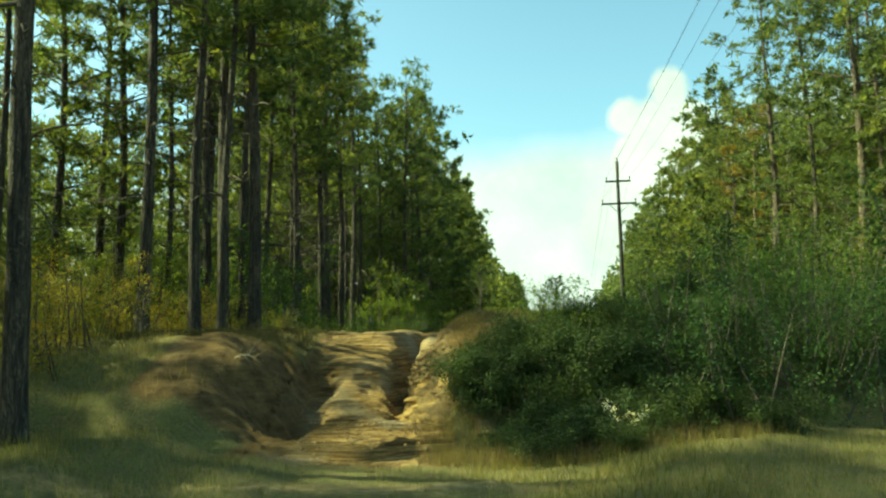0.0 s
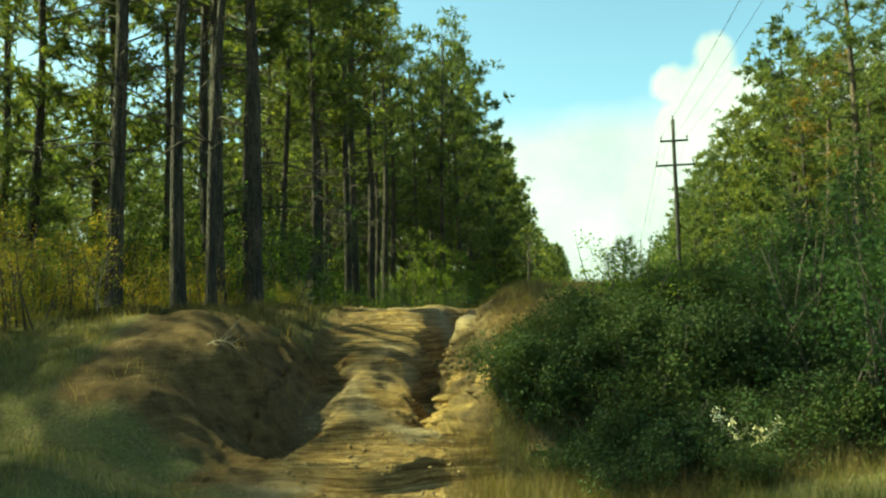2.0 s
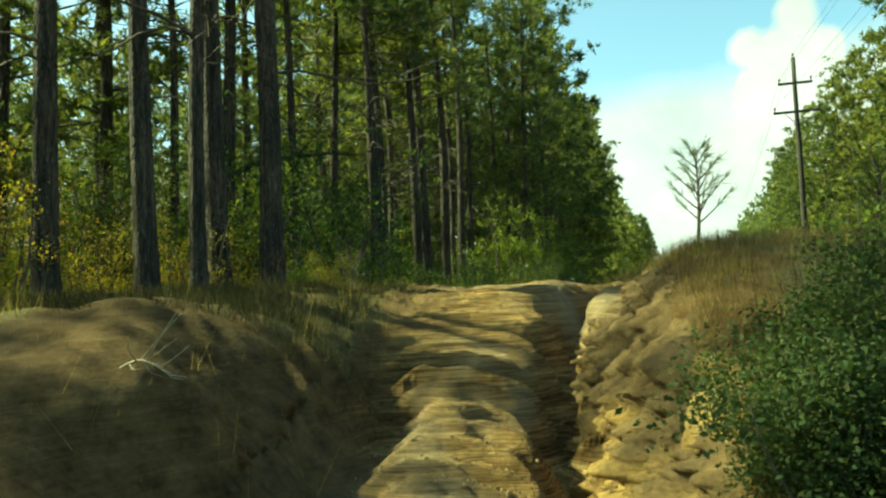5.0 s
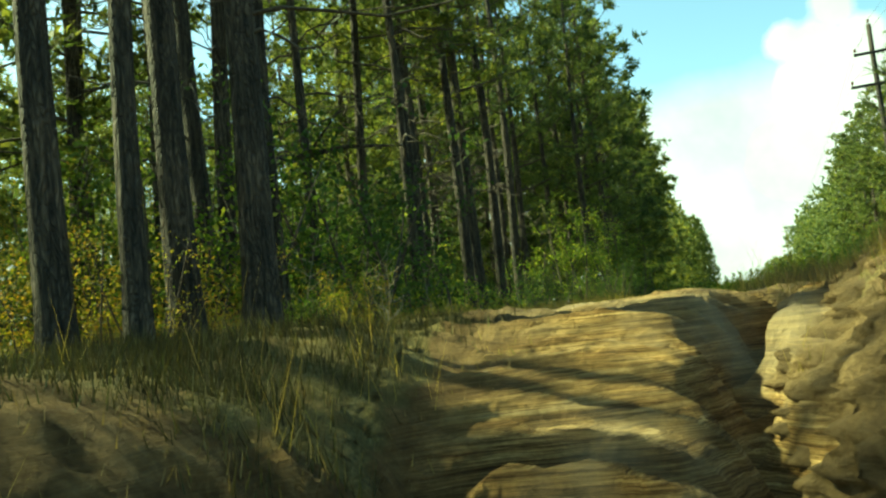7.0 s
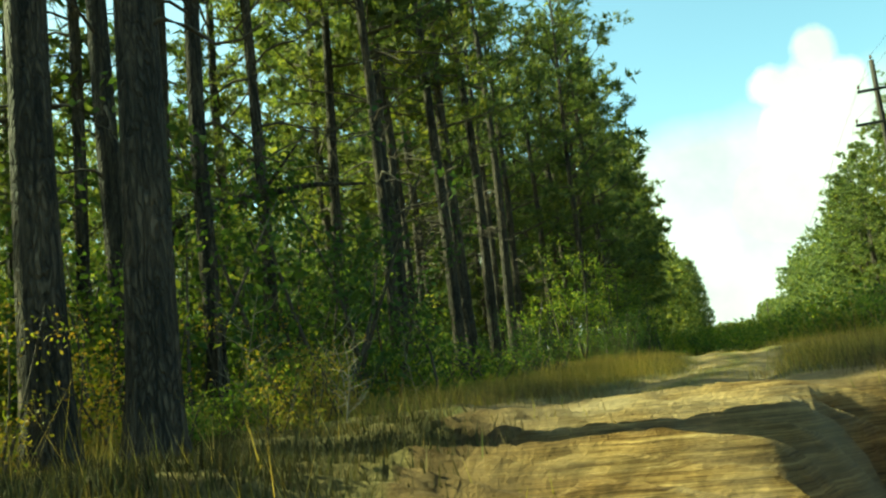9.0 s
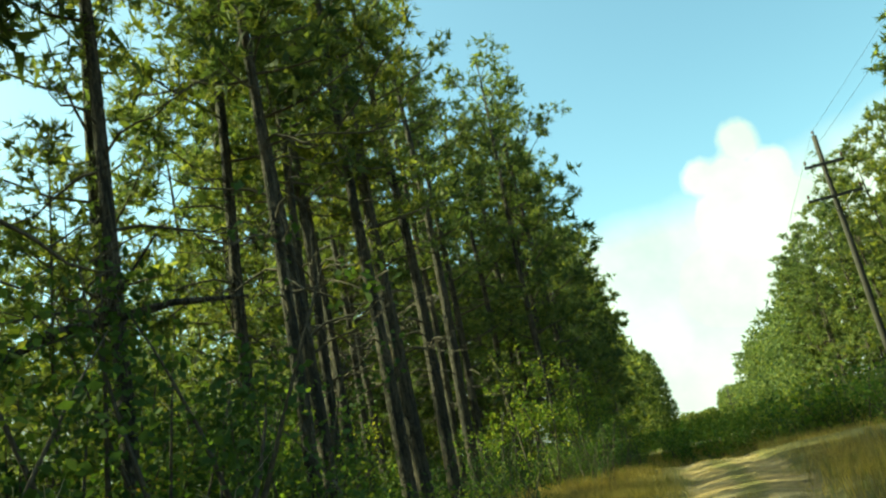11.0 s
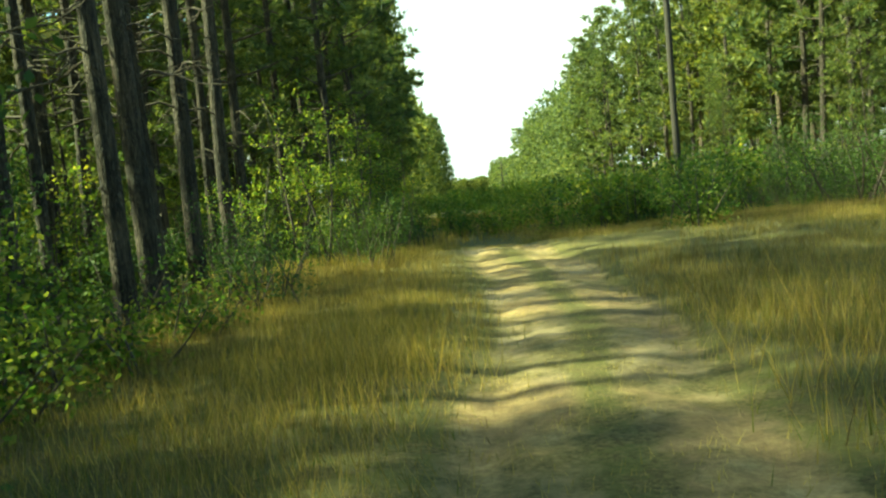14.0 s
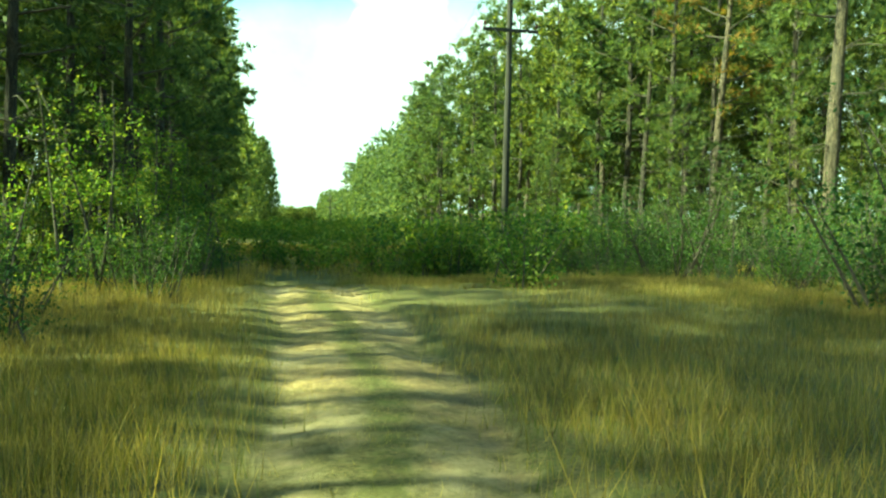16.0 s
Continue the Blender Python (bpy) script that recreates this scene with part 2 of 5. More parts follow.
def tube(points, radii, sides, lump=0.0, rng=None):
    """A tapering tube along points: corners and quads, closed at the far end."""
    pts = np.asarray(points, float)
    n = len(pts)
    verts, faces = [], []
    for i in range(n):
        d = pts[min(i + 1, n - 1)] - pts[max(i - 1, 0)]
        d /= np.linalg.norm(d) + 1e-9
        a = np.cross(d, (0.3, 1, 0.1) if abs(d[1]) < 0.8 else (1, 0, 0.2))
        a /= np.linalg.norm(a)
        b = np.cross(d, a)
        for k in range(sides):
            w = 2 * math.pi * k / sides
            r = radii[i] * (1 + (rng.normal() * lump if rng is not None else 0))
            verts.append(pts[i] + r * (math.cos(w) * a + math.sin(w) * b))
    for i in range(n - 1):
        for k in range(sides):
            q = (k + 1) % sides
            faces.append((i * sides + k, i * sides + q, (i + 1) * sides + q, (i + 1) * sides + k))
    faces.append(tuple((n - 1) * sides + k for k in range(sides)))
    return verts, faces


class Pile:
    """Collects corners and faces of several pieces for one mesh."""

    def __init__(self):
        self.verts, self.faces = [], []

    def add(self, verts, faces):
        k = len(self.verts)
        self.verts += list(verts)
        self.faces += [tuple(i + k for i in f) for f in faces]

    def mesh(self, name, mat, smooth=True):
        return mesh_from(name, self.verts, self.faces, mat, smooth)


def blades(base, way, length, width, rng, droop=0.0):
    """Thin triangles from base along way: arrays of corners and triangles."""
    n = len(base)
    side = np.cross(way, rng.normal(size=(n, 3)))
    side /= np.linalg.norm(side, axis=1, keepdims=True) + 1e-9
    tip = base + way * length[:, None]
    tip[:, 2] -= droop * length
    half = side * width[:, None] * 0.5
    v = np.stack([base - half, base + half, tip], 1).reshape(-1, 3)
    return v, np.arange(3 * n).reshape(-1, 3)


def leaves(at, size, rng, flat=0.5):
    """Small folded leaves, two triangles each."""
    n = len(at)
    up = rng.normal(size=(n, 3)) * (1 - flat) + np.array([0, 0, 1.0]) * flat
    up /= np.linalg.norm(up, axis=1, keepdims=True)
    along = np.cross(up, rng.normal(size=(n, 3)))
    along /= np.linalg.norm(along, axis=1, keepdims=True) + 1e-9
    side = np.cross(up, along)
    s = size[:, None]
    v = np.stack([at, at + along * s * 0.55 + side * s * 0.3 + up * s * 0.08, at + along * s, at + along * s * 0.55 - side * s * 0.3 + up * s * 0.08], 1).reshape(-1, 3)
    k = np.arange(n)[:, None] * 4
    return v, np.concatenate([k + [0, 1, 2], k + [0, 2, 3]])


# ---- the lie of the land ----
def smooth(a, b, x):
    s = np.clip((x - a) / (b - a), 0, 1)
    return s * s * (3 - 2 * s)


def wave(x, y, seed):
    """Cheap smooth unevenness, about -1 to 1."""
    r = np.random.RandomState(seed)
    out = 0
    for _ in range(5):
        a, f, p = r.uniform(0, 2 * math.pi), r.uniform(0.7, 1.4), r.uniform(0, 6.3)
        out = out + np.sin((x * math.cos(a) + y * math.sin(a)) * f + p)
    return out / 2.6


def lattice(x, y, seed):
    """Smooth value noise, -1 to 1."""
    table = np.random.RandomState(seed).uniform(-1, 1, (128, 128))
    i, j = np.floor(x).astype(int), np.floor(y).astype(int)
    u, v = x - i, y - j
    u, v = u * u * (3 - 2 * u), v * v * (3 - 2 * v)
    a, b, c, d = i % 128, (i + 1) % 128, j % 128, (j + 1) % 128
    return (table[a, c] * (1 - u) + table[b, c] * u) * (1 - v) + (table[a, d] * (1 - u) + table[b, d] * u) * v


def trail_x(y):
    return np.interp(y, [-30, 2, 8, 12, 15.5, 18, 23, 27, 33, 37, 43, 60, 100, 400], [0.1, 0.0, -0.3, -1.0, -1.8, -2.1, -2.4, -1.5, -0.1, 0.45, 1.0, 3.2, 8.0, 42])


def land(x, y):
    """Height of the ground at x, y, and how bare it is (0 to 1)."""
    x, y = np.asarray(x, float), np.asarray(y, float)
    # low crossing in front, plateau behind the bank, the strip falling away beyond
    side = smooth(-1.9, -0.7, x)
    foot = (15.2 - 2.2 * smooth(-6.0, -9, x) + 0.25 * np.sin(x * 1.7)) * (1 - side) + (15.8 + 0.3 * np.sin(x * 0.9)) * side
    rise = (3.3 + 3.5 * smooth(-6.0, -9, x)) * (1 - side) + 5.0 * side
    s = np.clip((y - foot) / rise, 0, 1)
    bank = s ** 0.75 * (1 - 0.3 * s) / 0.7
    low = -0.45 + 0.05 * wave(x * 0.6, y * 0.6, 3) + (0.5 * smooth(-2.2, -4.5, x) + 0.25 * smooth(1.5, 3.5, x)) * smooth(9, 15, y)
    top = 1.34 + 0.26 * (1 - smooth(23, 34, y)) + 0.05 * wave(x * 0.5, y * 0.5, 5) + (0.3 * smooth(-0.6, 0.6, x) - 0.1 * np.exp(-((x + 0.6) / 0.5) ** 2)) * (1 - smooth(23, 30, y))
    z = low + (top - low) * np.clip(bank, 0, 1)
    z = z + 0.1 * wave(x * 2.3, y * 2.3, 11) * s * (1 - s) * 4
    # the eroded cut
    ramp_z = np.interp(y, [-40, 2, 8, 13, 15, 17, 18, 19, 20, 20.6, 21.2, 22, 22.8, 24, 30, 36, 400], [-0.45, -0.45, -0.42, -0.38, -0.25, -0.02, 0.14, 0.4, 0.68, 0.95, 1.17, 1.48, 1.58, 1.58, 1.44, 1.34, 1.34])
    left = np.interp(y, [12, 14.5, 16, 17.5, 20, 22, 26], [-4.6, -3.5, -2.95, -2.8, -2.85, -3.0, -3.6]) + 0.1 * np.sin(y * 3.7)
    wall = np.interp(y, [14, 16, 18, 20, 21.5, 23], [1.3, 1.6, 1.8, 1.7, 1.2, 0.7])
    right = np.interp(y, [13, 15.2, 16.0, 16.8, 18, 21, 22.5, 24], [0.2, -0.3, -0.55, -0.66, -0.7, -0.75, -0.5, 0.5])
    right = right + 0.13 * np.sin(y * 5.1) * np.sin(y * 2.3 + 1) * smooth(16.5, 18, y)
    inside = smooth(left - wall, left, x) * (1 - smooth(right + 0.2, right + 0.62, x))
    tilt = -0.22 * (x + 1.8) * smooth(16.5, 19, y) * (1 - smooth(20.5, 22.5, y))
    gully = -0.55 * np.exp(-((x - right + 0.42) / 0.24) ** 2) * smooth(17, 18.6, y) * (1 - smooth(22.3, 24.5, y)) - 0.36 * np.exp(-((x - left - 0.05) / 0.34) ** 2) * smooth(15.5, 16.5, y) * (1 - smooth(19.6, 20.8, y))
    ledge = y * 3.3 + 0.5 * x + 1.1 * lattice(x * 0.6, y * 0.6, 7) + 0.4 * lattice(x * 2.3, y * 1.4, 8) + 0.09 * lattice(x * 5, y * 3, 10)
    tread = ledge - np.floor(ledge)
    deep = 0.15 * (0.75 + 0.7 * lattice(x * 0.8, y * 1.1, 12))
    terrace = deep * (smooth(0.84, 0.98, tread) - tread + 0.35) + 0.02 * lattice(x * 1.5, y * 3.1, 9) + 0.02 * lattice(x * 3, y * 8, 19) + 0.018 * lattice(x * 7, y * 14, 20) + 0.012 * lattice(x * 17, y * 17, 22)
    terrace = terrace * smooth(14.5, 16, y) * (1 - smooth(22.5, 25, y))
    cut = ramp_z + tilt + gully + terrace
    z = z * (1 - inside) + np.minimum(z + 0.05, cut) * inside
    mound = smooth(14.6, 15.6, y) * (1 - smooth(25, 27, y)) * smooth(-8, -6.5, x) * (1 - smooth(-2.6, -2.0, x))
    z = z + mound * (0.045 * lattice(x * 1.9, y * 1.9, 31) + 0.03 * lattice(x * 4.3, y * 4.3, 32) + 0.016 * lattice(x * 9.7, y * 9.7, 33))
    # wheel ruts along the trail on the plateau
    off = x - trail_x(y)
    on = smooth(23, 26, y) * (1 - smooth(70, 90, y))
    z = z - on * (0.06 * np.exp(-((np.abs(off) - 0.78) / 0.3) ** 2) + 0.05 * np.exp(-(off / 1.3) ** 2)) + on * (0.012 * lattice(x * 2.3, y * 0.9, 23) + 0.012 * lattice(x * 7, y * 6, 24)) * np.exp(-(off / 1.6) ** 4)
    z = z + (0.012 * wave(x * 6, y * 6, 13) + 0.02 * wave(x * 3.1, y * 3.3, 17)) * (1 - smooth(60, 90, y)) * (1 - 0.88 * on * np.exp(-(off / 1.9) ** 4))
    z = z - 0.9 * smooth(42, 54, y) - 2.4 * smooth(54, 150, y) - 2.6 * smooth(120, 270, y)
    bare = smooth(left - 0.4 * wall, left, x) * inside * smooth(13.5, 16, y) * (1 - smooth(24, 28, y))
    cliff = np.exp(-((x - right) / 0.42) ** 2) * smooth(16.2, 16.9, y) * (1 - smooth(23.5, 25.5, y))
    cliff = np.maximum(cliff, 0.95 * smooth(right - 0.1, right, x) * (1 - smooth(right + 1.2, right + 1.9, x + 0.3 * lattice(x * 1.7, y * 1.7, 65))) * smooth(16.2, 16.9, y) * (1 - smooth(20.5, 23, y)))
    topsoil = 0.45 * smooth(-5.9, -4.8, x) * (1 - smooth(-2.9, -2.4, x)) * smooth(16.5, 17.5, y) * (1 - smooth(22.5, 25.5, y))
    leftcliff = 0.9 * smooth(-5.7, -4.9, x + 0.3 * lattice(x * 1.3, y * 1.3, 64)) * (1 - smooth(left - 0.3, left + 0.3, x)) * smooth(15.0, 15.8, y) * (1 - smooth(18.2, 19.4, y - 0.5 * (x + 4.7)))
    track = (0.6 + 0.16 * lattice(x * 0.9, y * 0.7, 61) + 0.1 * lattice(x * 2.6, y * 2.1, 62)) * np.exp(-((np.abs(off + 0.12 * lattice(x * 0 + 3.3, y * 0.5, 63)) - 0.55) / 0.52) ** 4) * smooth(23, 26, y) * (1 - smooth(48, 62, y))
    cross = (0.5 - 0.25 * smooth(0.5, 3, x)) * np.exp(-((y - 13.1 - 0.12 * x) / 0.7) ** 2) + 0.3 * np.exp(-((y - 10.0) / 1.2) ** 2)
    return z, np.clip(np.maximum.reduce([bare, cliff, leftcliff, topsoil, track, cross]), 0, 1)


def height(x, y):
    return float(land(x, y)[0])


def lines(stops, far, growth=1.22):
    """Lines between stops of (place, step), then ever wider ones out to far on both sides."""
    mid = [np.arange(a, b, step) for (a, step), (b, _) in zip(stops, stops[1:])]
    mid = np.concatenate(mid + [[stops[-1][0]]])
    reach = np.cumsum(0.2 * growth ** np.arange(60))
    reach = reach[reach < far]
    return np.concatenate([(mid[0] - reach)[::-1], mid, mid[-1] + reach])


def build_ground():
    xs = lines([(-9, 0.2), (-5.4, 0.07), (-3.3, 0.045), (0.6, 0.12), (2.5, 0.2), (9, 0.2)], 3500)
    ys = lines([(2, 0.3), (12, 0.16), (14.6, 0.034), (23.4, 0.08), (25, 0.12), (34, 0.2), (48, 0.3), (60, 0.3)], 3500)
    gx, gy = np.meshgrid(xs, ys, indexing="ij")
    z, bare = land(gx, gy)
    # clods and overhangs where the ground is steep
    steep = np.clip(np.hypot(np.gradient(z, axis=0) / np.gradient(gx, axis=0), np.gradient(z, axis=1) / np.gradient(gy, axis=1)) - 0.5, 0, 1.5) * bare
    lump = 0.5 * wave(gx * 3 + z * 4, gy * 4 + z * 3, 41) + 0.35 * wave(gx * 7 - z * 9, gy * 9 + z * 6, 42) + 0.25 * wave(gx * 15 + z * 14, gy * 17 - z * 12, 43)
    steep = steep * (0.14 + 0.86 * smooth(-1.2, -0.8, gx))
    gx2, gy2 = gx - 0.11 * steep * lump, gy + 0.06 * steep * wave(gx * 6 + z * 8, gy * 5, 44)
    verts = np.stack([gx2, gy2, z + 0.03 * steep * lump], -1).reshape(-1, 3)
    ny = len(ys)
    i = (np.arange(len(xs) - 1)[:, None] * ny + np.arange(ny - 1)).ravel()
    tris = np.concatenate([np.stack([i, i + ny, i + ny + 1], 1), np.stack([i, i + ny + 1, i + 1], 1)])
    me = tris_mesh("ground", verts, tris, GROUND)
    a = me.attributes.new("bare", "FLOAT", "POINT")
    a.data.foreach_set("value", bare.ravel().astype(np.float32))
    c = me.attributes.new("soil", "FLOAT", "POINT")
    c.data.foreach_set("value", (0.85 * (1 - smooth(-3.1, -2.2, gx + 0.25 * lattice(gx * 2, gy * 2, 51))) * (1 - smooth(24, 28, gy)) * smooth(13.6, 14.6, gy) + 0.85 * smooth(-0.45, -0.05, gx + 0.2 * lattice(gx * 3, gy * 3, 52)) * smooth(0.75, 1.1, z + 0.2 * lattice(gx * 2.2, gy * 2.2, 53)) * smooth(13.6, 14.6, gy) * (1 - smooth(24, 28, gy))).ravel().astype(np.float32))
    d = me.attributes.new("ochre", "FLOAT", "POINT")
    d.data.foreach_set("value", (smooth(-0.75, -0.4, gx) * (1 - smooth(1.0, 1.6, gx)) * smooth(16, 17, gy) * (1 - smooth(18.8, 20.2, gy))).ravel().astype(np.float32))
    b = me.attributes.new("strata", "FLOAT", "POINT")
    b.data.foreach_set("value", ((1 - smooth(22.5, 25.5, gy)) * smooth(13, 15, gy)).ravel().astype(np.float32))
    me.polygons.foreach_set("use_smooth", [True] * len(me.polygons))
    tagged(new("ground", me), "sandy clay ground with an eroded trail cut through a bank", "ground", kind="structure")


build_ground()


def earth_bank():
    """The crumbling clay face beside the trail: lumps, runnels and undercut edges."""
    ys, vs = np.arange(16.1, 24.2, 0.026), np.linspace(0, 1, 60)
    yy, vv = np.meshgrid(ys, vs, indexing="ij")
    right = np.interp(yy, [13, 15.2, 16.0, 16.8, 18, 21, 22.5, 24], [0.2, -0.3, -0.55, -0.66, -0.7, -0.75, -0.5, 0.5])
    right = right + 0.13 * np.sin(yy * 5.1) * np.sin(yy * 2.3 + 1) * smooth(16.5, 18, yy)
    z0, z1 = land(right - 0.42, yy)[0] - 0.12, land(right + 0.66, yy)[0] + 0.0
    fade = smooth(16.1, 16.6, yy) * (1 - smooth(23.3, 24.2, yy))
    x = right - 0.3 + 0.95 * vv ** 1.35
    z = z0 + (z1 - z0) * np.minimum(vv * 1.08, 1) - 0.3 * np.maximum(vv - 0.93, 0)
    push = np.zeros_like(x)
    for i in range(x.shape[0]):
        for j in range(x.shape[1]):
            p = Vector((x[i, j] * 1.2, yy[i, j], z[i, j]))
            runnel = abs(noise.noise((3.1, p.y * 4.6 + 0.5 * noise.noise((p.y, p.z * 2, 0)), p.z * 0.5)))
            clod = noise.voronoi((p.x * 7, p.y * 7.5, p.z * 7))[0]
            push[i, j] = 0.16 * noise.fractal((p.x * 2.2, p.y * 2.9, p.z * 2.6), 0.7, 2.2, 6) + 0.3 * runnel - 0.03 * math.exp(-((clod[1] - clod[0]) / 0.07) ** 2) + 0.02 * clod[0] + 0.07 * noise.noise((p.x * 11, p.y * 12, p.z * 8)) + 0.045 * noise.noise((p.x * 20, p.y * 22, p.z * 21))
    x = x - (push * np.sin(np.pi * np.clip(vv * 0.95 + 0.04, 0, 1)) ** 0.4 - 0.09) * 1.5 * fade + 0.5 * (1 - fade)
    verts = np.stack([x, yy + 0.25 * push * fade, z], -1).reshape(-1, 3)
    n = len(vs)
    i = (np.arange(len(ys) - 1)[:, None] * n + np.arange(n - 1)).ravel()
    tris = np.concatenate([np.stack([i, i + n + 1, i + n], 1), np.stack([i, i + 1, i + n + 1], 1)])
    me = tris_mesh("earth_bank", verts, tris, GROUND)
    a = me.attributes.new("bare", "FLOAT", "POINT")
    a.data.foreach_set("value", np.ones(len(verts), np.float32))
    b = me.attributes.new("strata", "FLOAT", "POINT")
    b.data.foreach_set("value", np.full(len(verts), 0.6, np.float32))
    c = me.attributes.new("soil", "FLOAT", "POINT")
    c.data.foreach_set("value", (0.9 * smooth(-0.1, 0.1, vv - 0.52 + 0.42 * smooth(18.8, 20.2, yy) + 0.12 * lattice(yy * 2.1, vv * 3.0, 71) + 0.08 * lattice(yy * 6.0, vv * 7.0, 72))).ravel().astype(np.float32))
    d = me.attributes.new("ochre", "FLOAT", "POINT")
    d.data.foreach_set("value", (1 - 0.6 * smooth(18.8, 20.5, yy)).ravel().astype(np.float32))
    tagged(new("earth_bank", me), "crumbling yellow clay face beside the trail", "bank", kind="structure")


earth_bank()


# ---- cloud bank, far behind everything ----
def build_cloud():
    m = bpy.data.materials.new("cloud")
    m.use_nodes = True
    t = m.node_tree
    t.nodes.remove(t.nodes["Principled BSDF"])
    uv = t.nodes.new("ShaderNodeUVMap")
    uv.uv_map = "sky"
    sep = t.nodes.new("ShaderNodeSeparateXYZ")
    link(t, uv.outputs[0], sep.inputs[0])

    def calc(op, a, b=0.0, c=0.0):
        n = t.nodes.new("ShaderNodeMath")
        n.operation = op
        for i, v in enumerate((a, b, c)):
            if isinstance(v, (int, float)):
                n.inputs[i].default_value = v
            else:
                link(t, v, n.inputs[i])
        return n.outputs[0]

    az, el = sep.outputs[0], sep.outputs[1]          # hundreds of degrees
    wob = node(t, "TexNoise", Scale=22.0, Detail=8.0, Roughness=0.55)
    soft = node(t, "TexNoise", Scale=9.0, Detail=6.0, Roughness=0.6)
    big = node(t, "TexNoise", Scale=14.0, Detail=7.0, Roughness=0.55)
    for n in (wob, soft, big):
        link(t, uv.outputs[0], n.inputs["Vector"])

    def lobe(a, e, r, squash=1.0):
        dx, dy = calc("SUBTRACT", az, a / 100), calc("MULTIPLY", calc("SUBTRACT", el, e / 100), squash)
        return calc("SUBTRACT", r / 100, calc("SQRT", calc("ADD", calc("MULTIPLY", dx, dx), calc("MULTIPLY", dy, dy))))

    lobes = [(15.8, 16.7, 1.45), (12.6, 15.2, 1.6), (14.4, 14.6, 1.9), (17.4, 14.4, 1.6), (13.6, 12.0, 2.6), (17.0, 11.5, 3.2), (21.5, 10.5, 3.4), (12.5, 8.0, 3.6), (18, 7, 5)]
    d = lobe(*lobes[0])
    for l in lobes[1:]:
        d = calc("SMOOTH_MAX", d, lobe(*l), 0.006)
    d = calc("ADD", d, calc("MULTIPLY", calc("SUBTRACT", wob.outputs["Fac"], 0.5), 0.022))
    tower = node(t, "MapRange")
    tower.inputs["From Min"].default_value, tower.inputs["From Max"].default_value = -0.001, 0.005
    link(t, d, tower.inputs["Value"])
    # a hazy layer below and beside the tower
    lip = calc("ADD", calc("MULTIPLY", az, 0.1), 0.134)
    e = calc("ADD", calc("SUBTRACT", lip, el), calc("MULTIPLY", calc("SUBTRACT", soft.outputs["Fac"], 0.5), 0.035))
    layer = node(t, "MapRange")
    layer.inputs["From Min"].default_value, layer.inputs["From Max"].default_value, layer.inputs["To Max"].default_value = -0.006, 0.022, 0.9
    link(t, e, layer.inputs["Value"])
    alpha = calc("MAXIMUM", tower.outputs[0], layer.outputs[0])
    glow = node(t, "Emission")
    tone = ramp(t, big.outputs["Fac"], [(0.3, (0.76, 0.76, 0.82)), (0.6, (1.05, 0.98, 1.02))])
    link(t, tone, glow.inputs["Color"])
    glow.inputs["Strength"].default_value = CLOUD_GLOW
    clear, both = t.nodes.new("ShaderNodeBsdfTransparent"), t.nodes.new("ShaderNodeMixShader")
    link(t, alpha, both.inputs[0])
    link(t, clear.outputs[0], both.inputs[1])
    link(t, glow.outputs[0], both.inputs[2])
    link(t, both.outputs[0], t.nodes["Material Output"].inputs["Surface"])
    na, ne = 48, 14
    azs, els = np.linspace(-75, 85, na), np.linspace(-1, 32, ne)
    verts, faces, uvs = [], [], []
    for a in azs:
        for b in els:
            verts.append((3800 * math.sin(radians(a)) * math.cos(radians(b)), 3800 * math.cos(radians(a)) * math.cos(radians(b)), 3800 * math.sin(radians(b))))
            uvs.append((a / 100, b / 100))
    for i in range(na - 1):
        for j in range(ne - 1):
            faces.append((i * ne + j, (i + 1) * ne + j, (i + 1) * ne + j + 1, i * ne + j + 1))
    me = mesh_from("backdrop", verts, faces, m, True)
    layer_uv = me.uv_layers.new(name="sky")
    for loop in me.loops:
        layer_uv.data[loop.index].uv = uvs[loop.vertex_index]
    tagged(new("backdrop", me), "towering white cumulus cloud over a hazy bank", "cloud", kind="structure")


CLOUD_GLOW = 0.42
build_cloud()


# ---- pines ----
CROWNS = {}


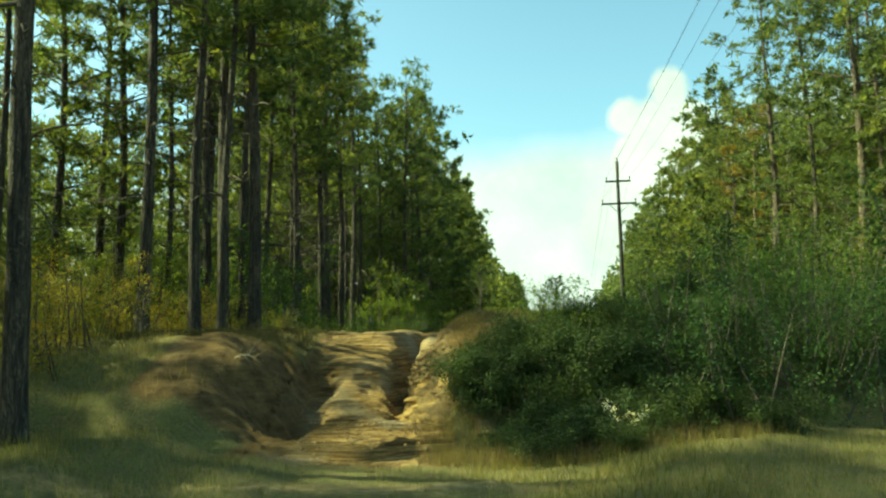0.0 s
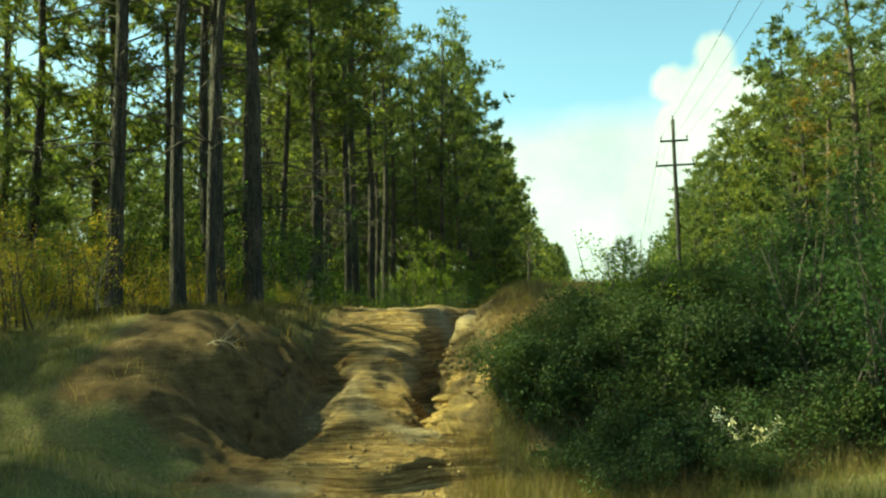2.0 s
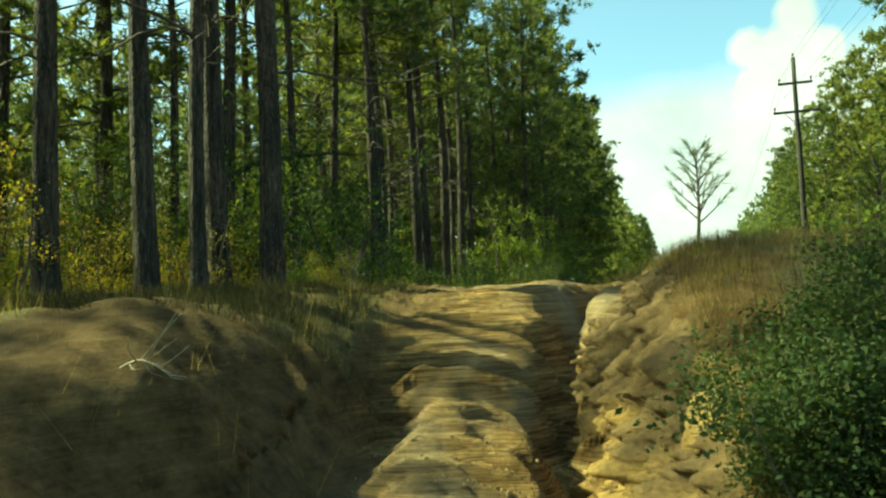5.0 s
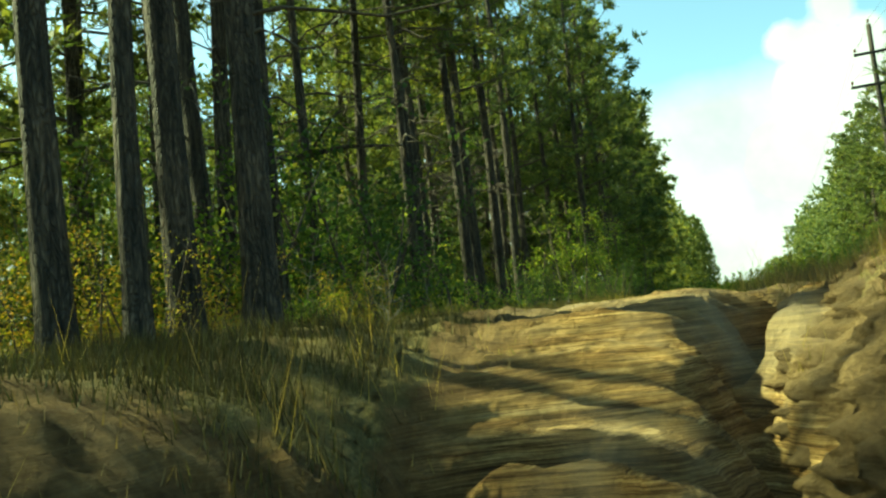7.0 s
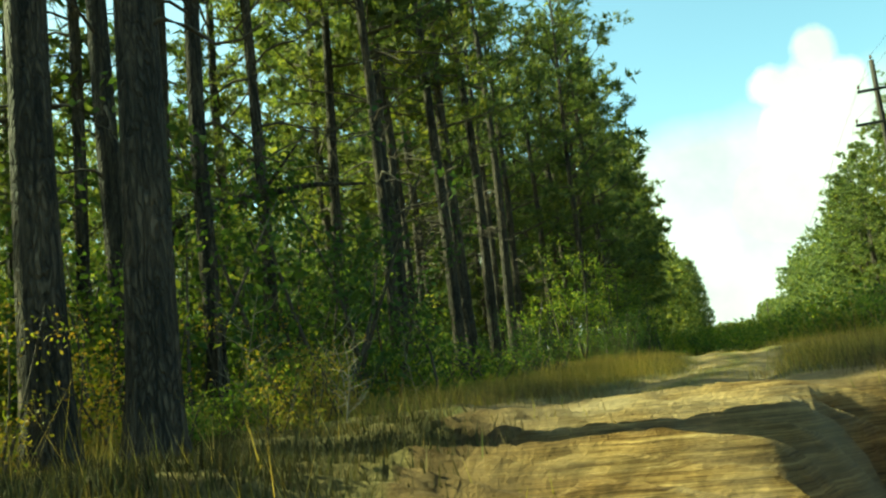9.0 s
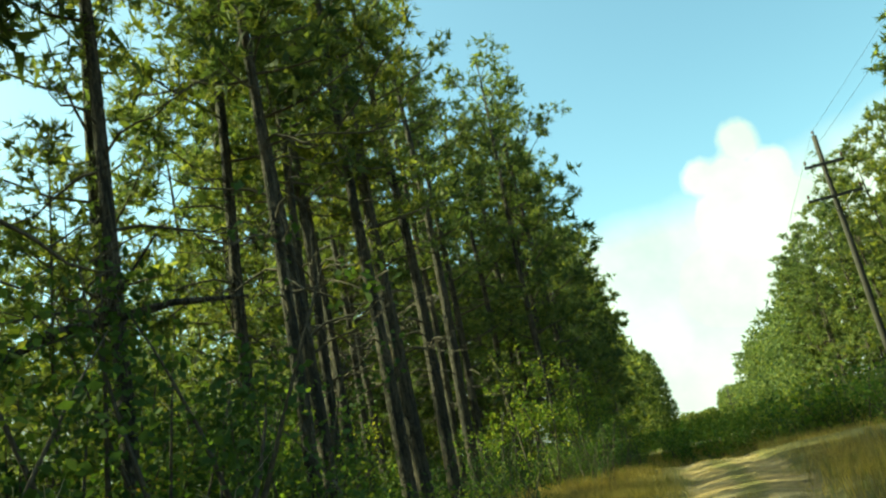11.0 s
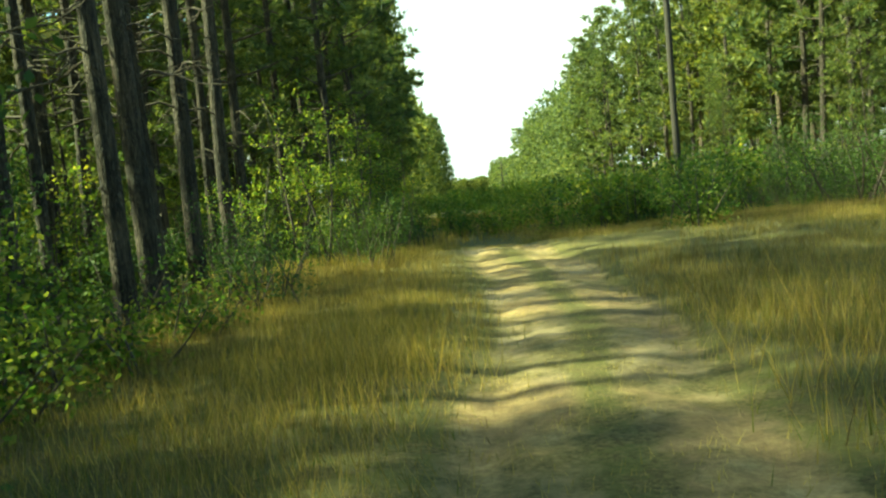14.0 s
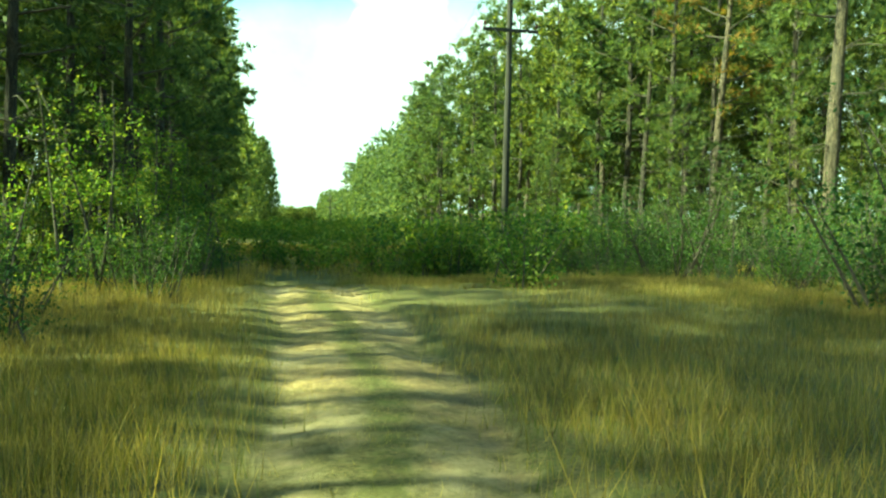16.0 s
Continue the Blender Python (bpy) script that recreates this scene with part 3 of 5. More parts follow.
def pine_meshes(seed, tall, girth, crown_from, reach, bare_limbs, dense=1.0, mat=NEEDLE, bark=BARK, bend=0.25, needle=0.27, tuft=11):
    """Trunk with its limbs, and needles, of one pine: two meshes, foot at the origin."""
    r = np.random.RandomState(seed)
    hs = np.concatenate([[-0.35, 0.0, 0.18, 0.5], np.linspace(1.2, tall, 15)])
    ph = r.uniform(0, 6.28, 2)
    lean = r.normal(size=2) * 0.01

    def axis(h):
        b = bend * 0.5 * min(h / 6, 1)
        return np.array([b * math.sin(h * 0.33 + ph[0]) + lean[0] * h, b * math.sin(h * 0.27 + ph[1]) + lean[1] * h, h])

    def thick(h):
        return girth * (max(1 - h / tall, 0.0) ** 0.75 * 0.94 + 0.05) * (1 + 0.4 * math.exp(-max(h, 0) / 0.25))

    wood = Pile()
    wood.add(*tube([axis(h) for h in hs], [thick(h) for h in hs], 14, 0.035, r))
    own = len(wood.faces)
    base, way, core, core_way = [], [], [], []
    count = int((tall - crown_from) * 2.3)
    for i in range(count):
        f = (i + r.uniform(0, 0.8)) / count
        h = crown_from + (tall - crown_from) * f * 0.97
        w = i * 2.4 + r.normal() * 0.4
        long = reach * (0.5 + 0.6 * math.sin(math.pi * (0.12 + 0.72 * f))) * r.uniform(0.55, 1.15) * (1.0 if f < 0.88 else 0.55)
        rise = math.radians(r.uniform(-8, 18) + 42 * f)
        d = np.array([math.cos(w) * math.cos(rise), math.sin(w) * math.cos(rise), math.sin(rise)])
        start, kink = axis(h), r.normal(size=3) * 0.12 * long

        def along(s):
            return start + d * long * s + np.array([0, 0, 0.22 * long * s * s - 0.12 * long * s]) + kink * s * (1 - s)

        steps = np.linspace(0, 1, 4)
        wood.add(*tube([along(v) for v in steps], [0.012 + thick(h) * 0.24 * (1 - v) for v in steps], 4))
        for _ in range(max(3, int(10 * dense * long / reach + r.uniform(0, 1)))):
            s = 1 - 0.68 * r.uniform() ** 1.3
            p = along(s)
            q = p + r.normal(size=3) * np.array([0.3, 0.3, 0.13]) * (0.4 + 0.25 * long) + np.array([0, 0, 0.1])
            wood.add([p, p + np.array([0.014, 0.012, 0.014]), q], [(0, 1, 2)])
            # each shoot ends in a few round brushes of needles about a thick heart
            core.append(np.repeat(q[None], 5, 0) + r.normal(size=(5, 3)) * np.array([0.1, 0.1, 0.06]))
            cw = r.normal(size=(5, 3)) + d * 0.6
            core_way.append(cw / np.linalg.norm(cw, axis=1, keepdims=True))
            for _ in range(4):
                c = q + r.normal(size=3) * np.array([0.16, 0.16, 0.1])
                out = c - p + d * 0.15
                ww = out / (np.linalg.norm(out) + 1e-6) * 0.55 + r.normal(size=(tuft, 3)) * 0.6 + np.array([0, 0, 0.3])
                base.append(np.repeat(c[None], tuft, 0) + r.normal(size=(tuft, 3)) * 0.02)
                way.append(ww / np.linalg.norm(ww, axis=1, keepdims=True))
    for _ in range(bare_limbs):
        h = r.uniform(0.16 * tall, max(crown_from, 0.3 * tall))
        w, long = r.uniform(0, 6.28), r.uniform(0.5, 2.4)
        d = np.array([math.cos(w), math.sin(w), r.uniform(-0.25, 0.3)])
        kink = r.normal(size=3) * 0.16 * long
        pts = [axis(h) + d * long * v + kink * v * v + np.array([0, 0, 0.1 * math.sin(v * 7)]) for v in np.linspace(0, 1, 6)]
        wood.add(*tube(pts, np.linspace(0.024, 0.005, 6), 4))
        for v in (0.5, 0.75):
            p = axis(h) + d * long * v + kink * v * v
            e = p + (d + r.normal(size=3) * 0.6) * 0.4
            wood.add(*tube([p, (p + e) / 2 + 0.02, e], [0.01, 0.008, 0.004], 3))
    trunk = wood.mesh("trunk", bark)
    trunk.materials.append(TWIG)
    trunk.polygons.foreach_set("material_index", [0] * own + [1] * (len(wood.faces) - own))
    key = (seed, tall, crown_from, reach, dense, needle, tuft, mat.name)
    if key not in CROWNS:
        base, way = np.concatenate(base), np.concatenate(way)
        k = len(base)
        nv, nf = blades(base, way, r.uniform(0.7, 1.2, k) * needle, r.uniform(0.7, 1.3, k) * needle * 1.3 / tuft, r, 0.1)
        core, core_way = np.concatenate(core), np.concatenate(core_way)
        k = len(core)
        hv, hf = blades(core, core_way, r.uniform(0.7, 1.2, k) * needle * 1.3, r.uniform(0.7, 1.3, k) * needle * 0.5, r, 0.1)
        CROWNS[key] = tris_mesh("crown", np.concatenate([nv, hv]), np.concatenate([nf, hf + len(nv)]), mat)
    return trunk, CROWNS[key]


def pine(meshes, label, group, m):
    ob = tagged(new("pine_tree"), label, "tree", group)
    for name, me in zip(("trunk", "crown"), meshes):
        part_of(name, me, ob)
    ob.matrix_basis = m
    return ob


TALL = [pine_meshes(20 + i, *p, dense=0.75) for i, p in enumerate([
    (16.5, 0.17, 6.5, 2.6, 9), (17.5, 0.18, 7.0, 2.5, 8), (16.0, 0.15, 5.5, 2.5, 10), (16.4, 0.14, 6.6, 2.3, 10), (18.0, 0.19, 6.0, 2.8, 7)])]
EDGE = [pine_meshes(40 + i, *p) for i, p in enumerate([
    (17.5, 0.16, 2.6, 3.0, 4), (18.8, 0.17, 3.4, 3.1, 4), (16.8, 0.15, 2.2, 2.8, 3)])]
SLIM = [pine_meshes(50 + i, *p, dense=0.5, needle=0.25, tuft=10) for i, p in enumerate([
    (14.0, 0.08, 3.2, 1.7, 8), (11.0, 0.065, 2.2, 1.5, 6), (16.0, 0.095, 5.0, 1.9, 8)])]


FAR_PINE = [pine_meshes(55 + i, *p, dense=0.8, needle=0.42, tuft=5) for i, p in enumerate([
    (17.5, 0.16, 2.6, 3.0, 2), (19.5, 0.17, 4.4, 3.0, 2), (16.5, 0.15, 3.2, 2.6, 2)])]


def stand(x, y, turn, size):
    return Matrix.Translation((x, y, height(x, y) - 0.04)) @ Matrix.Rotation(turn, 4, "Z") @ Matrix.Diagonal((size, size, size, 1))


PINE_LABEL = "tall pine with plated brown bark and green needles"
LIT_LABEL = "tall sunlit pine with sunlight in its bark colour above thick undergrowth"
placed = []


def put_pine(kind, x, y, label=PINE_LABEL, group="pines of the stand", rng=random, size=1.0):
    placed.append((x, y))
    kind = FAR_PINE if y > 64 else kind
    return pine(kind[rng.randrange(len(kind))], label, group, stand(x, y, rng.uniform(0, 6.28), size * rng.uniform(0.9, 1.1)))


def own_pine(x, y, girth, seed, tall=16.5, crown=7.0, reach=2.5, label=PINE_LABEL, group="pines of the stand", bare=9, **more):
    placed.append((x, y))
    return pine(pine_meshes(seed, tall, girth, crown, reach, bare, **more), label, group, stand(x, y, (x * 7.3 + y * 3.1) % 6.28, 1))


rng = random.Random(5)
# the nearest trunks of the stand beside the cut
for i, (x, y, g) in enumerate([(-6.5, 14.4, 0.19), (-7.12, 20.76, 0.15), (-6.05, 21.16, 0.14), (-5.51, 21.38, 0.105), (-5.8, 22.6, 0.16), (-7.05, 25.5, 0.14), (-5.05, 22.6, 0.17),
                               (-6.13, 25.6, 0.105), (-7.9, 27.6, 0.16), (-10.4, 20.5, 0.1), (-9.6, 17.3, 0.1), (-9.0, 27.4, 0.1)]):
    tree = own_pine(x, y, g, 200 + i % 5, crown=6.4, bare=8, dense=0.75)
    if (x, y) == (-7.9, 27.6):
        limb = Pile()
        limb.add(*tube([(0, 0, 2.55), (0.35, -0.02, 2.8), (0.9, 0.0, 2.98), (1.5, 0.05, 3.0), (2.2, 0.1, 3.04), (2.9, 0.2, 2.96)], [0.08, 0.07, 0.06, 0.05, 0.036, 0.016], 8))
        limb.add(*tube([(1.5, 0.05, 3.0), (1.9, -0.2, 3.25), (2.3, -0.3, 3.6)], [0.03, 0.02, 0.01], 6))
        part_of("limb", limb.mesh("limb", BARK), tree, "long bare dark limb")
        tree.matrix_basis = stand(x, y, 0, 1)
# trunks along the trail on the plateau
for i, (x, y, g) in enumerate([(-5.6, 37.85, 0.19), (-5.6, 36.2, 0.155), (-5.3, 39.9, 0.17), (-5.8, 39.2, 0.12), (-5.15, 43.1, 0.17), (-5.7, 44.2, 0.12), (-5.3, 47.5, 0.16), (-4.4, 50.5, 0.15),
                               (-4.2, 56.0, 0.15), (-3.8, 53.8, 0.14), (-5.6, 30.7, 0.1), (-5.7, 31.7, 0.11), (-6.4, 34.0, 0.1), (-6.5, 34.9, 0.11), (-6.7, 36.6, 0.1), (-7.2, 33.0, 0.13),
                               (-7.4, 39.0, 0.14), (-7.9, 44.5, 0.13), (-8.6, 47.0, 0.12), (-7.6, 41.4, 0.12), (-4.0, 60.1, 0.15), (-6.8, 28.6, 0.1)]):
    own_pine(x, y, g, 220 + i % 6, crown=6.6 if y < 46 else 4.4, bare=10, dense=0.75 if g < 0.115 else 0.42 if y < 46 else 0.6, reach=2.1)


def free(x, y, gap):
    return all((x - a) ** 2 + (y - b) ** 2 > gap * gap for a, b in placed)


def left_edge(y):
    return -5.4 + 0.09 * max(y - 24, 0) - 0.12 * max(16 - y, 0) + 0.06 * min(max(y - 100, 0), 70)


def right_edge(y):
    return 15.0 + 0.115 * (y - 27)


for y in range(50, 108, 4):
    put_pine(EDGE, left_edge(y) + rng.uniform(-0.6, 0.6), y + rng.uniform(-1, 1), rng=rng)
for _ in range(4000):
    if len(placed) >= 56:
        break
    y = rng.uniform(8, 100)
    belt = 12 < y < 60
    depth = rng.uniform(0.3, 3.2) if belt else rng.random() ** 1.3 * 14
    x = left_edge(y) - 0.6 - depth
    if free(x, y, 1.9 if depth > 4 else 1.6) and not (y < 48 and x > -7.8) and math.hypot(x, y) > 9:
        put_pine(SLIM if rng.random() < 0.35 or depth > 14 else TALL, x, y, rng=rng)
for i in range(30):
    y = 47 + 1.7 * i + rng.uniform(-1, 1)
    put_pine(FAR_PINE if i % 3 else TALL, left_edge(y) - 3.2 - (i * 4.7) % 11 - rng.uniform(0, 1.5), y, rng=rng)
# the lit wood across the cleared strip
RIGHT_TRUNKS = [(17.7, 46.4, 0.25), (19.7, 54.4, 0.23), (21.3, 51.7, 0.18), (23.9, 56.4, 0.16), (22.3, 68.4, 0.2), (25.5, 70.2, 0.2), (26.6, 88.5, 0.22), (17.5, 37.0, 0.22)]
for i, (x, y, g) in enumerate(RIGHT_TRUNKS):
    own_pine(x, y, g, 240 + i, 20 if y < 50 else 15.5, 8 if y < 50 else 6.5, 2.8, LIT_LABEL, "pines across the strip", 10, bark=BARK_SUNLIT, mat=NEEDLE_DRY if i == 1 else NEEDLE)
own_pine(26.9, 95.9, 0.24, 260, 23, 9, 3.4, LIT_LABEL, "pines across the strip", 8, dense=1.3, bark=BARK_SUNLIT)
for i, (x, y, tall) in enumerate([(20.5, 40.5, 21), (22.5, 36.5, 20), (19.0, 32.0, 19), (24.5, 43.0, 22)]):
    own_pine(x, y, 0.17, 270 + i, tall, 4.5, 3.2, LIT_LABEL, "pines across the strip", 6, dense=1.3, bark=BARK_SUNLIT)
# low-crowned pines, those by the crossing unseen and added for shade, and young ones between the nearest trunks
# The first four stand out of view, added to shade the bank.
for i, (x, y) in enumerate([(-10.0, 12.6), (-12.6, 10.2), (-8.6, 10.4), (-13.4, 13.4), (-10.6, 27.6), (-9.8, 33.5), (-8.8, 37.6), (-12.4, 30.5), (-12.0, 26.3), (-14.5, 28.8)]):
    pine(EDGE[i % 3], PINE_LABEL, "pines of the stand", stand(x, y, i * 1.3, 0.95))
# The one at (-12.2, 15.4) is out of view, added to shade the mound.
for i, (x, y, k) in enumerate([(-11.6, 17.0, 0.6), (-12.4, 19.4, 0.62), (-13.8, 21.2, 0.7), (-11.8, 23.6, 0.65), (-14.4, 17.4, 0.8), (-12.2, 15.4, 0.8), (-11.0, 13.6, 0.8), (-8.4, 29.8, 0.6), (-8.2, 35.4, 0.65), (-9.2, 38.6, 0.75), (-10.6, 33.6, 0.7), (-7.2, 45.6, 0.8), (-9.6, 46.4, 0.95)]):
    pine(SLIM[1 + i % 2 if k > 0.8 else 1], "slender young pine in the stand", "young pines of the stand", stand(x, y, i * 1.9, k))
count = len(placed)
for _ in range(4000):
    if len(placed) >= count + 72:
        break
    y = rng.uniform(22, 130)
    depth = rng.random() ** 1.3 * 14
    x = right_edge(y) + 1.0 + depth
    if free(x, y, 2.3):
        put_pine(EDGE if rng.random() < (0.75 if y > 62 else 0.12) else SLIM if rng.random() < 0.35 else TALL, x, y, LIT_LABEL, "pines across the strip", rng, 1.05)


def far_woods(name, label, spots, seed, least=15, most=21, mat=NEEDLE, n=160, leaf=1.0, per=4, slim=1.0):
    """Trees too far to tell apart, in one mesh."""
    r = np.random.RandomState(seed)
    verts, tris, k = [], [], 0
    for x, y in spots:
        tall, z0, w = r.uniform(least, most), height(x, y), r.uniform(2.2, 3.4)
        f = r.uniform(0, 1, n) ** 0.8
        rad = w * np.sqrt(r.uniform(0.1, 1, n)) * (0.3 + 0.85 * np.sin(np.pi * np.clip(0.12 + 0.83 * f, 0, 1)))
        a = r.uniform(0, 6.28, n)
        c = np.stack([x + rad * np.cos(a), y + rad * np.sin(a), z0 + 1.0 + f * (tall - 1)], 1)
        b = np.repeat(c, per, 0)
        d = r.normal(size=(n * per, 3)) + np.array([0, 0, 0.4])
        d /= np.linalg.norm(d, axis=1, keepdims=True)
        v, t = blades(b, d, r.uniform(0.6, 1.15, n * per) * leaf, r.uniform(0.2, 0.42, n * per) * leaf * slim, r)
        verts.append(v)
        tris.append(t + k)
        k += len(v)
    me = tris_mesh(name, np.concatenate(verts), np.concatenate(tris), mat)
    tagged(new(name, me), label, "woods", kind="stuff")


# younger growth inside the stand, taller with depth
for _ in range(38):
    y = rng.uniform(10, 72)
    depth = rng.uniform(4, 15)
    x = left_edge(y) - depth
    if free(x, y, 1.2) and not (y < 48 and x > -8.5):
        kind = SLIM[1:2]
        ob = put_pine(kind, x, y, "slender young pine in the stand", "young pines of the stand", rng)
        ob.matrix_basis = stand(x, y, rng.uniform(0, 6.28), min(0.6 * (depth + 5.5) / 11, 1.0))
spots = [(left_edge(y) - rng.uniform(9, 15), y + rng.uniform(-2, 2)) for y in range(4, 92)]
far_woods("far_woods", "young green pine wood behind the nearest trunks", spots, 7, 4.0, 7.5, NEEDLE, 260, 0.36, 5, 0.45)
spots = [(left_edge(y) - rng.uniform(16, 28), y + rng.uniform(-2, 2)) for y in range(56, 110)]
far_woods("far_woods", "deeper green pine wood behind the nearest trunks", spots, 17, 12, 16, NEEDLE, 130, 0.62, 9, 0.5)
spots = [(left_edge(y) - rng.uniform(20, 30), y + rng.uniform(-1, 1)) for y in np.arange(-2, 60, 1.1)]
far_woods("far_woods", "tall pine wood deep in the stand", spots, 18, 13, 17, NEEDLE, 230, 0.6, 8, 0.5)
spots = [(-78 + rng.uniform(-4, 4), y + rng.uniform(-1, 1)) for y in range(-30, 180, 3)]
far_woods("far_woods", "tree line beyond the stand", spots, 8, 7, 11, NEEDLE, 160, 0.9)
spots = [(right_edge(y) + rng.uniform(6, 18), y + rng.uniform(-2, 2)) for y in range(18, 124) for _ in range(2 if y < 80 else 1)]
far_woods("far_woods", "deeper green wood across the strip", spots, 9, 14, 18, NEEDLE, 170, 0.6, 8, 0.5)
spots = [(left_edge(y) - d, y) for y in range(106, 330, 5) for d in (rng.uniform(-1, 1.5), rng.uniform(3, 6))]
far_woods("far_woods", "distant dark green pine wood along the strip", spots, 3, 14, 18, n=150, leaf=1.0)
spots = [(right_edge(y) + 4 + d, y) for y in range(132, 240, 4) for d in (rng.uniform(-1, 1.5), rng.uniform(3, 6))]
far_woods("far_woods", "lower green wood at the far end of the strip", [(right_edge(y) + 4 + d, y) for y in range(242, 335, 4) for d in (-0.5, 4.0)], 14, 9, 14, n=120, leaf=1.2)
far_woods("far_woods", "distant sunlit green wood along the strip", spots, 4, 17, 20, n=150, leaf=1.0)
spots = [(x, y) for y in range(64, 190, 4) for x in np.arange(float(trail_x(y)) + (4 if y < 68 else 1.5 if y < 74 else -5), right_edge(y) + 3, 2.6)]
spots = [(x + rng.uniform(-1, 1), y + rng.uniform(-2, 2)) for x, y in spots]
spots += [(right_edge(y) + rng.uniform(-4, 3), y) for y in range(58, 110)]
far_woods("far_woods", "low green bushes filling the strip", [p for p in spots if p[1] < 96], 26, 0.7, 2.4, LEAF, 170, 0.22)
far_woods("far_woods", "low green bushes filling the far strip", [p for p in spots if p[1] >= 96], 27, 0.8, 2.8, LEAF, 70, 0.42)
far_woods("far_woods", "rounded green pines at the far end of the stand", [(13.2, 170), (12.0, 160), (12.4, 165), (11.0, 152)], 28, 14, 16, NEEDLE, 420, 0.8, 6, 0.8)
spots = [(x, y) for y in (340, 346, 352, 358) for x in np.arange(0, 80, 2.5)]
far_woods("far_woods", "distant green wood closing the strip", spots, 6, 4, 8)


# ---- broadleaf shrubs and saplings ----
def shrub_meshes(seed, tall, wide, stems, n_leaves, leaf, mat):
    r = np.random.RandomState(seed)
    wood, at = Pile(), []
    for i in range(stems):
        w, lean = r.uniform(0, 6.28), r.uniform(0.1, 1.0) ** 0.7 * wide * 0.5
        h = tall * r.uniform(0.6, 1.05)
        bow = r.normal(size=2) * 0.15 * tall
        fx, fy = r.normal(size=2) * 0.2 * min(wide, tall)
        pts = [np.array([fx + math.cos(w) * lean * s + bow[0] * s * (1 - s), fy + math.sin(w) * lean * s + bow[1] * s * (1 - s), h * s - 0.12]) for s in np.linspace(0, 1, 6)]
        wood.add(*tube(pts, np.linspace(0.006 + 0.009 * tall, 0.004, 6), 4))
        for _ in range(int(5 + tall * 1.5)):
            s = r.uniform(0.04, 1.0)
            k = min(int(s * 5), 4)
            p = pts[k] * (1 - (s * 5 - k)) + pts[k + 1] * (s * 5 - k)
            a, long = r.uniform(0, 6.28), wide * r.uniform(0.12, 0.34)
            e = p + np.array([math.cos(a) * long, math.sin(a) * long, long * r.uniform(-0.25, 0.7)])
            wood.add([p, p + np.array([0.012, 0.01, 0.0]), e], [(0, 1, 2)])
            c = max(3, int(n_leaves / stems / (5 + tall * 1.5)))
            f = r.uniform(0.25, 1.1, c)[:, None]
            at.append(p + (e - p) * f + r.normal(size=(c, 3)) * 0.09 * (0.6 + 0.25 * wide))
    at = np.concatenate(at)
    v, t = leaves(at, r.uniform(0.6, 1.3, len(at)) * leaf, r, 0.4)
    return wood.mesh("stem", TWIG), tris_mesh("foliage", v, t, mat)


def shrub(meshes, name, label, category, group, m):
    ob = tagged(new(name), label, category, group)
    for n, me in zip(("stem", "foliage"), meshes):
        part_of(n, me, ob)
    ob.matrix_basis = m
    return ob


BUSH = [shrub_meshes(60 + i, *p, LEAF) for i, p in enumerate([(1.5, 1.7, 9, 1800, 0.075), (2.3, 2.0, 9, 2300, 0.08), (1.0, 1.5, 9, 1400, 0.065)])]
DARK = [shrub_meshes(70 + i, *p, LEAF_DARK) for i, p in enumerate([(2.0, 2.2, 9, 2300, 0.08), (2.8, 2.4, 9, 2700, 0.085), (1.2, 1.9, 9, 1700, 0.07)])]
GOLD = [shrub_meshes(80 + i, *p, LEAF_GOLD) for i, p in enumerate([(1.6, 1.6, 9, 2000, 0.05), (2.3, 1.6, 8, 2300, 0.052)])]
NEAR = [shrub_meshes(75 + i, *p, LEAF_DEEP) for i, p in enumerate([(1.25, 1.8, 16, 10500, 0.056), (1.0, 1.6, 16, 9500, 0.054)])]
BRIGHT = [shrub_meshes(78, 1.4, 1.5, 12, 3200, 0.048, LEAF)]
SAPLING = [shrub_meshes(90 + i, *p, LEAF) for i, p in enumerate([(4.6, 2.4, 3, 1700, 0.12), (5.8, 2.8, 3, 2100, 0.13), (3.6, 1.8, 3, 1300, 0.11)])]


UNDER = [shrub_meshes(120 + i, *p, LEAF_DARK) for i, p in enumerate([(1.9, 2.4, 12, 2100, 0.068), (2.6, 2.6, 12, 2500, 0.07)])]
CLUMP = [shrub_meshes(95 + i, *p, LEAF) for i, p in enumerate([(4.2, 2.6, 5, 2900, 0.08), (3.2, 2.2, 5, 2300, 0.075)])]
FAR_BUSH = [shrub_meshes(100 + i, *p, LEAF) for i, p in enumerate([(1.6, 1.8, 7, 480, 0.19), (2.4, 2.2, 7, 600, 0.2)])]
FAR_DARK = [shrub_meshes(110 + i, *p, LEAF_DARK) for i, p in enumerate([(2.0, 2.2, 7, 560, 0.2), (2.8, 2.4, 7, 700, 0.21)])]


def put_shrub(kind, name, label, group, x, y, size=1.0, sink=0.0):
    if y > 52:
        kind = FAR_BUSH if kind is BUSH else FAR_DARK if kind is DARK else kind
    m = stand(x, y, rng.uniform(0, 6.28), size * rng.uniform(0.85, 1.15))
    m.translation.z -= sink
    return shrub(kind[rng.randrange(len(kind))], name, label, "shrub" if name != "sapling" else "tree", group, m)


BUSH_LABEL = "leafy green bush with thin brown stems"
DARK_LABEL = "dense dark green bush on the bank"
GOLD_LABEL = "shrub with yellow and rusty autumn leaves"
SAP_LABEL = "slender broadleaf sapling with light green leaves"
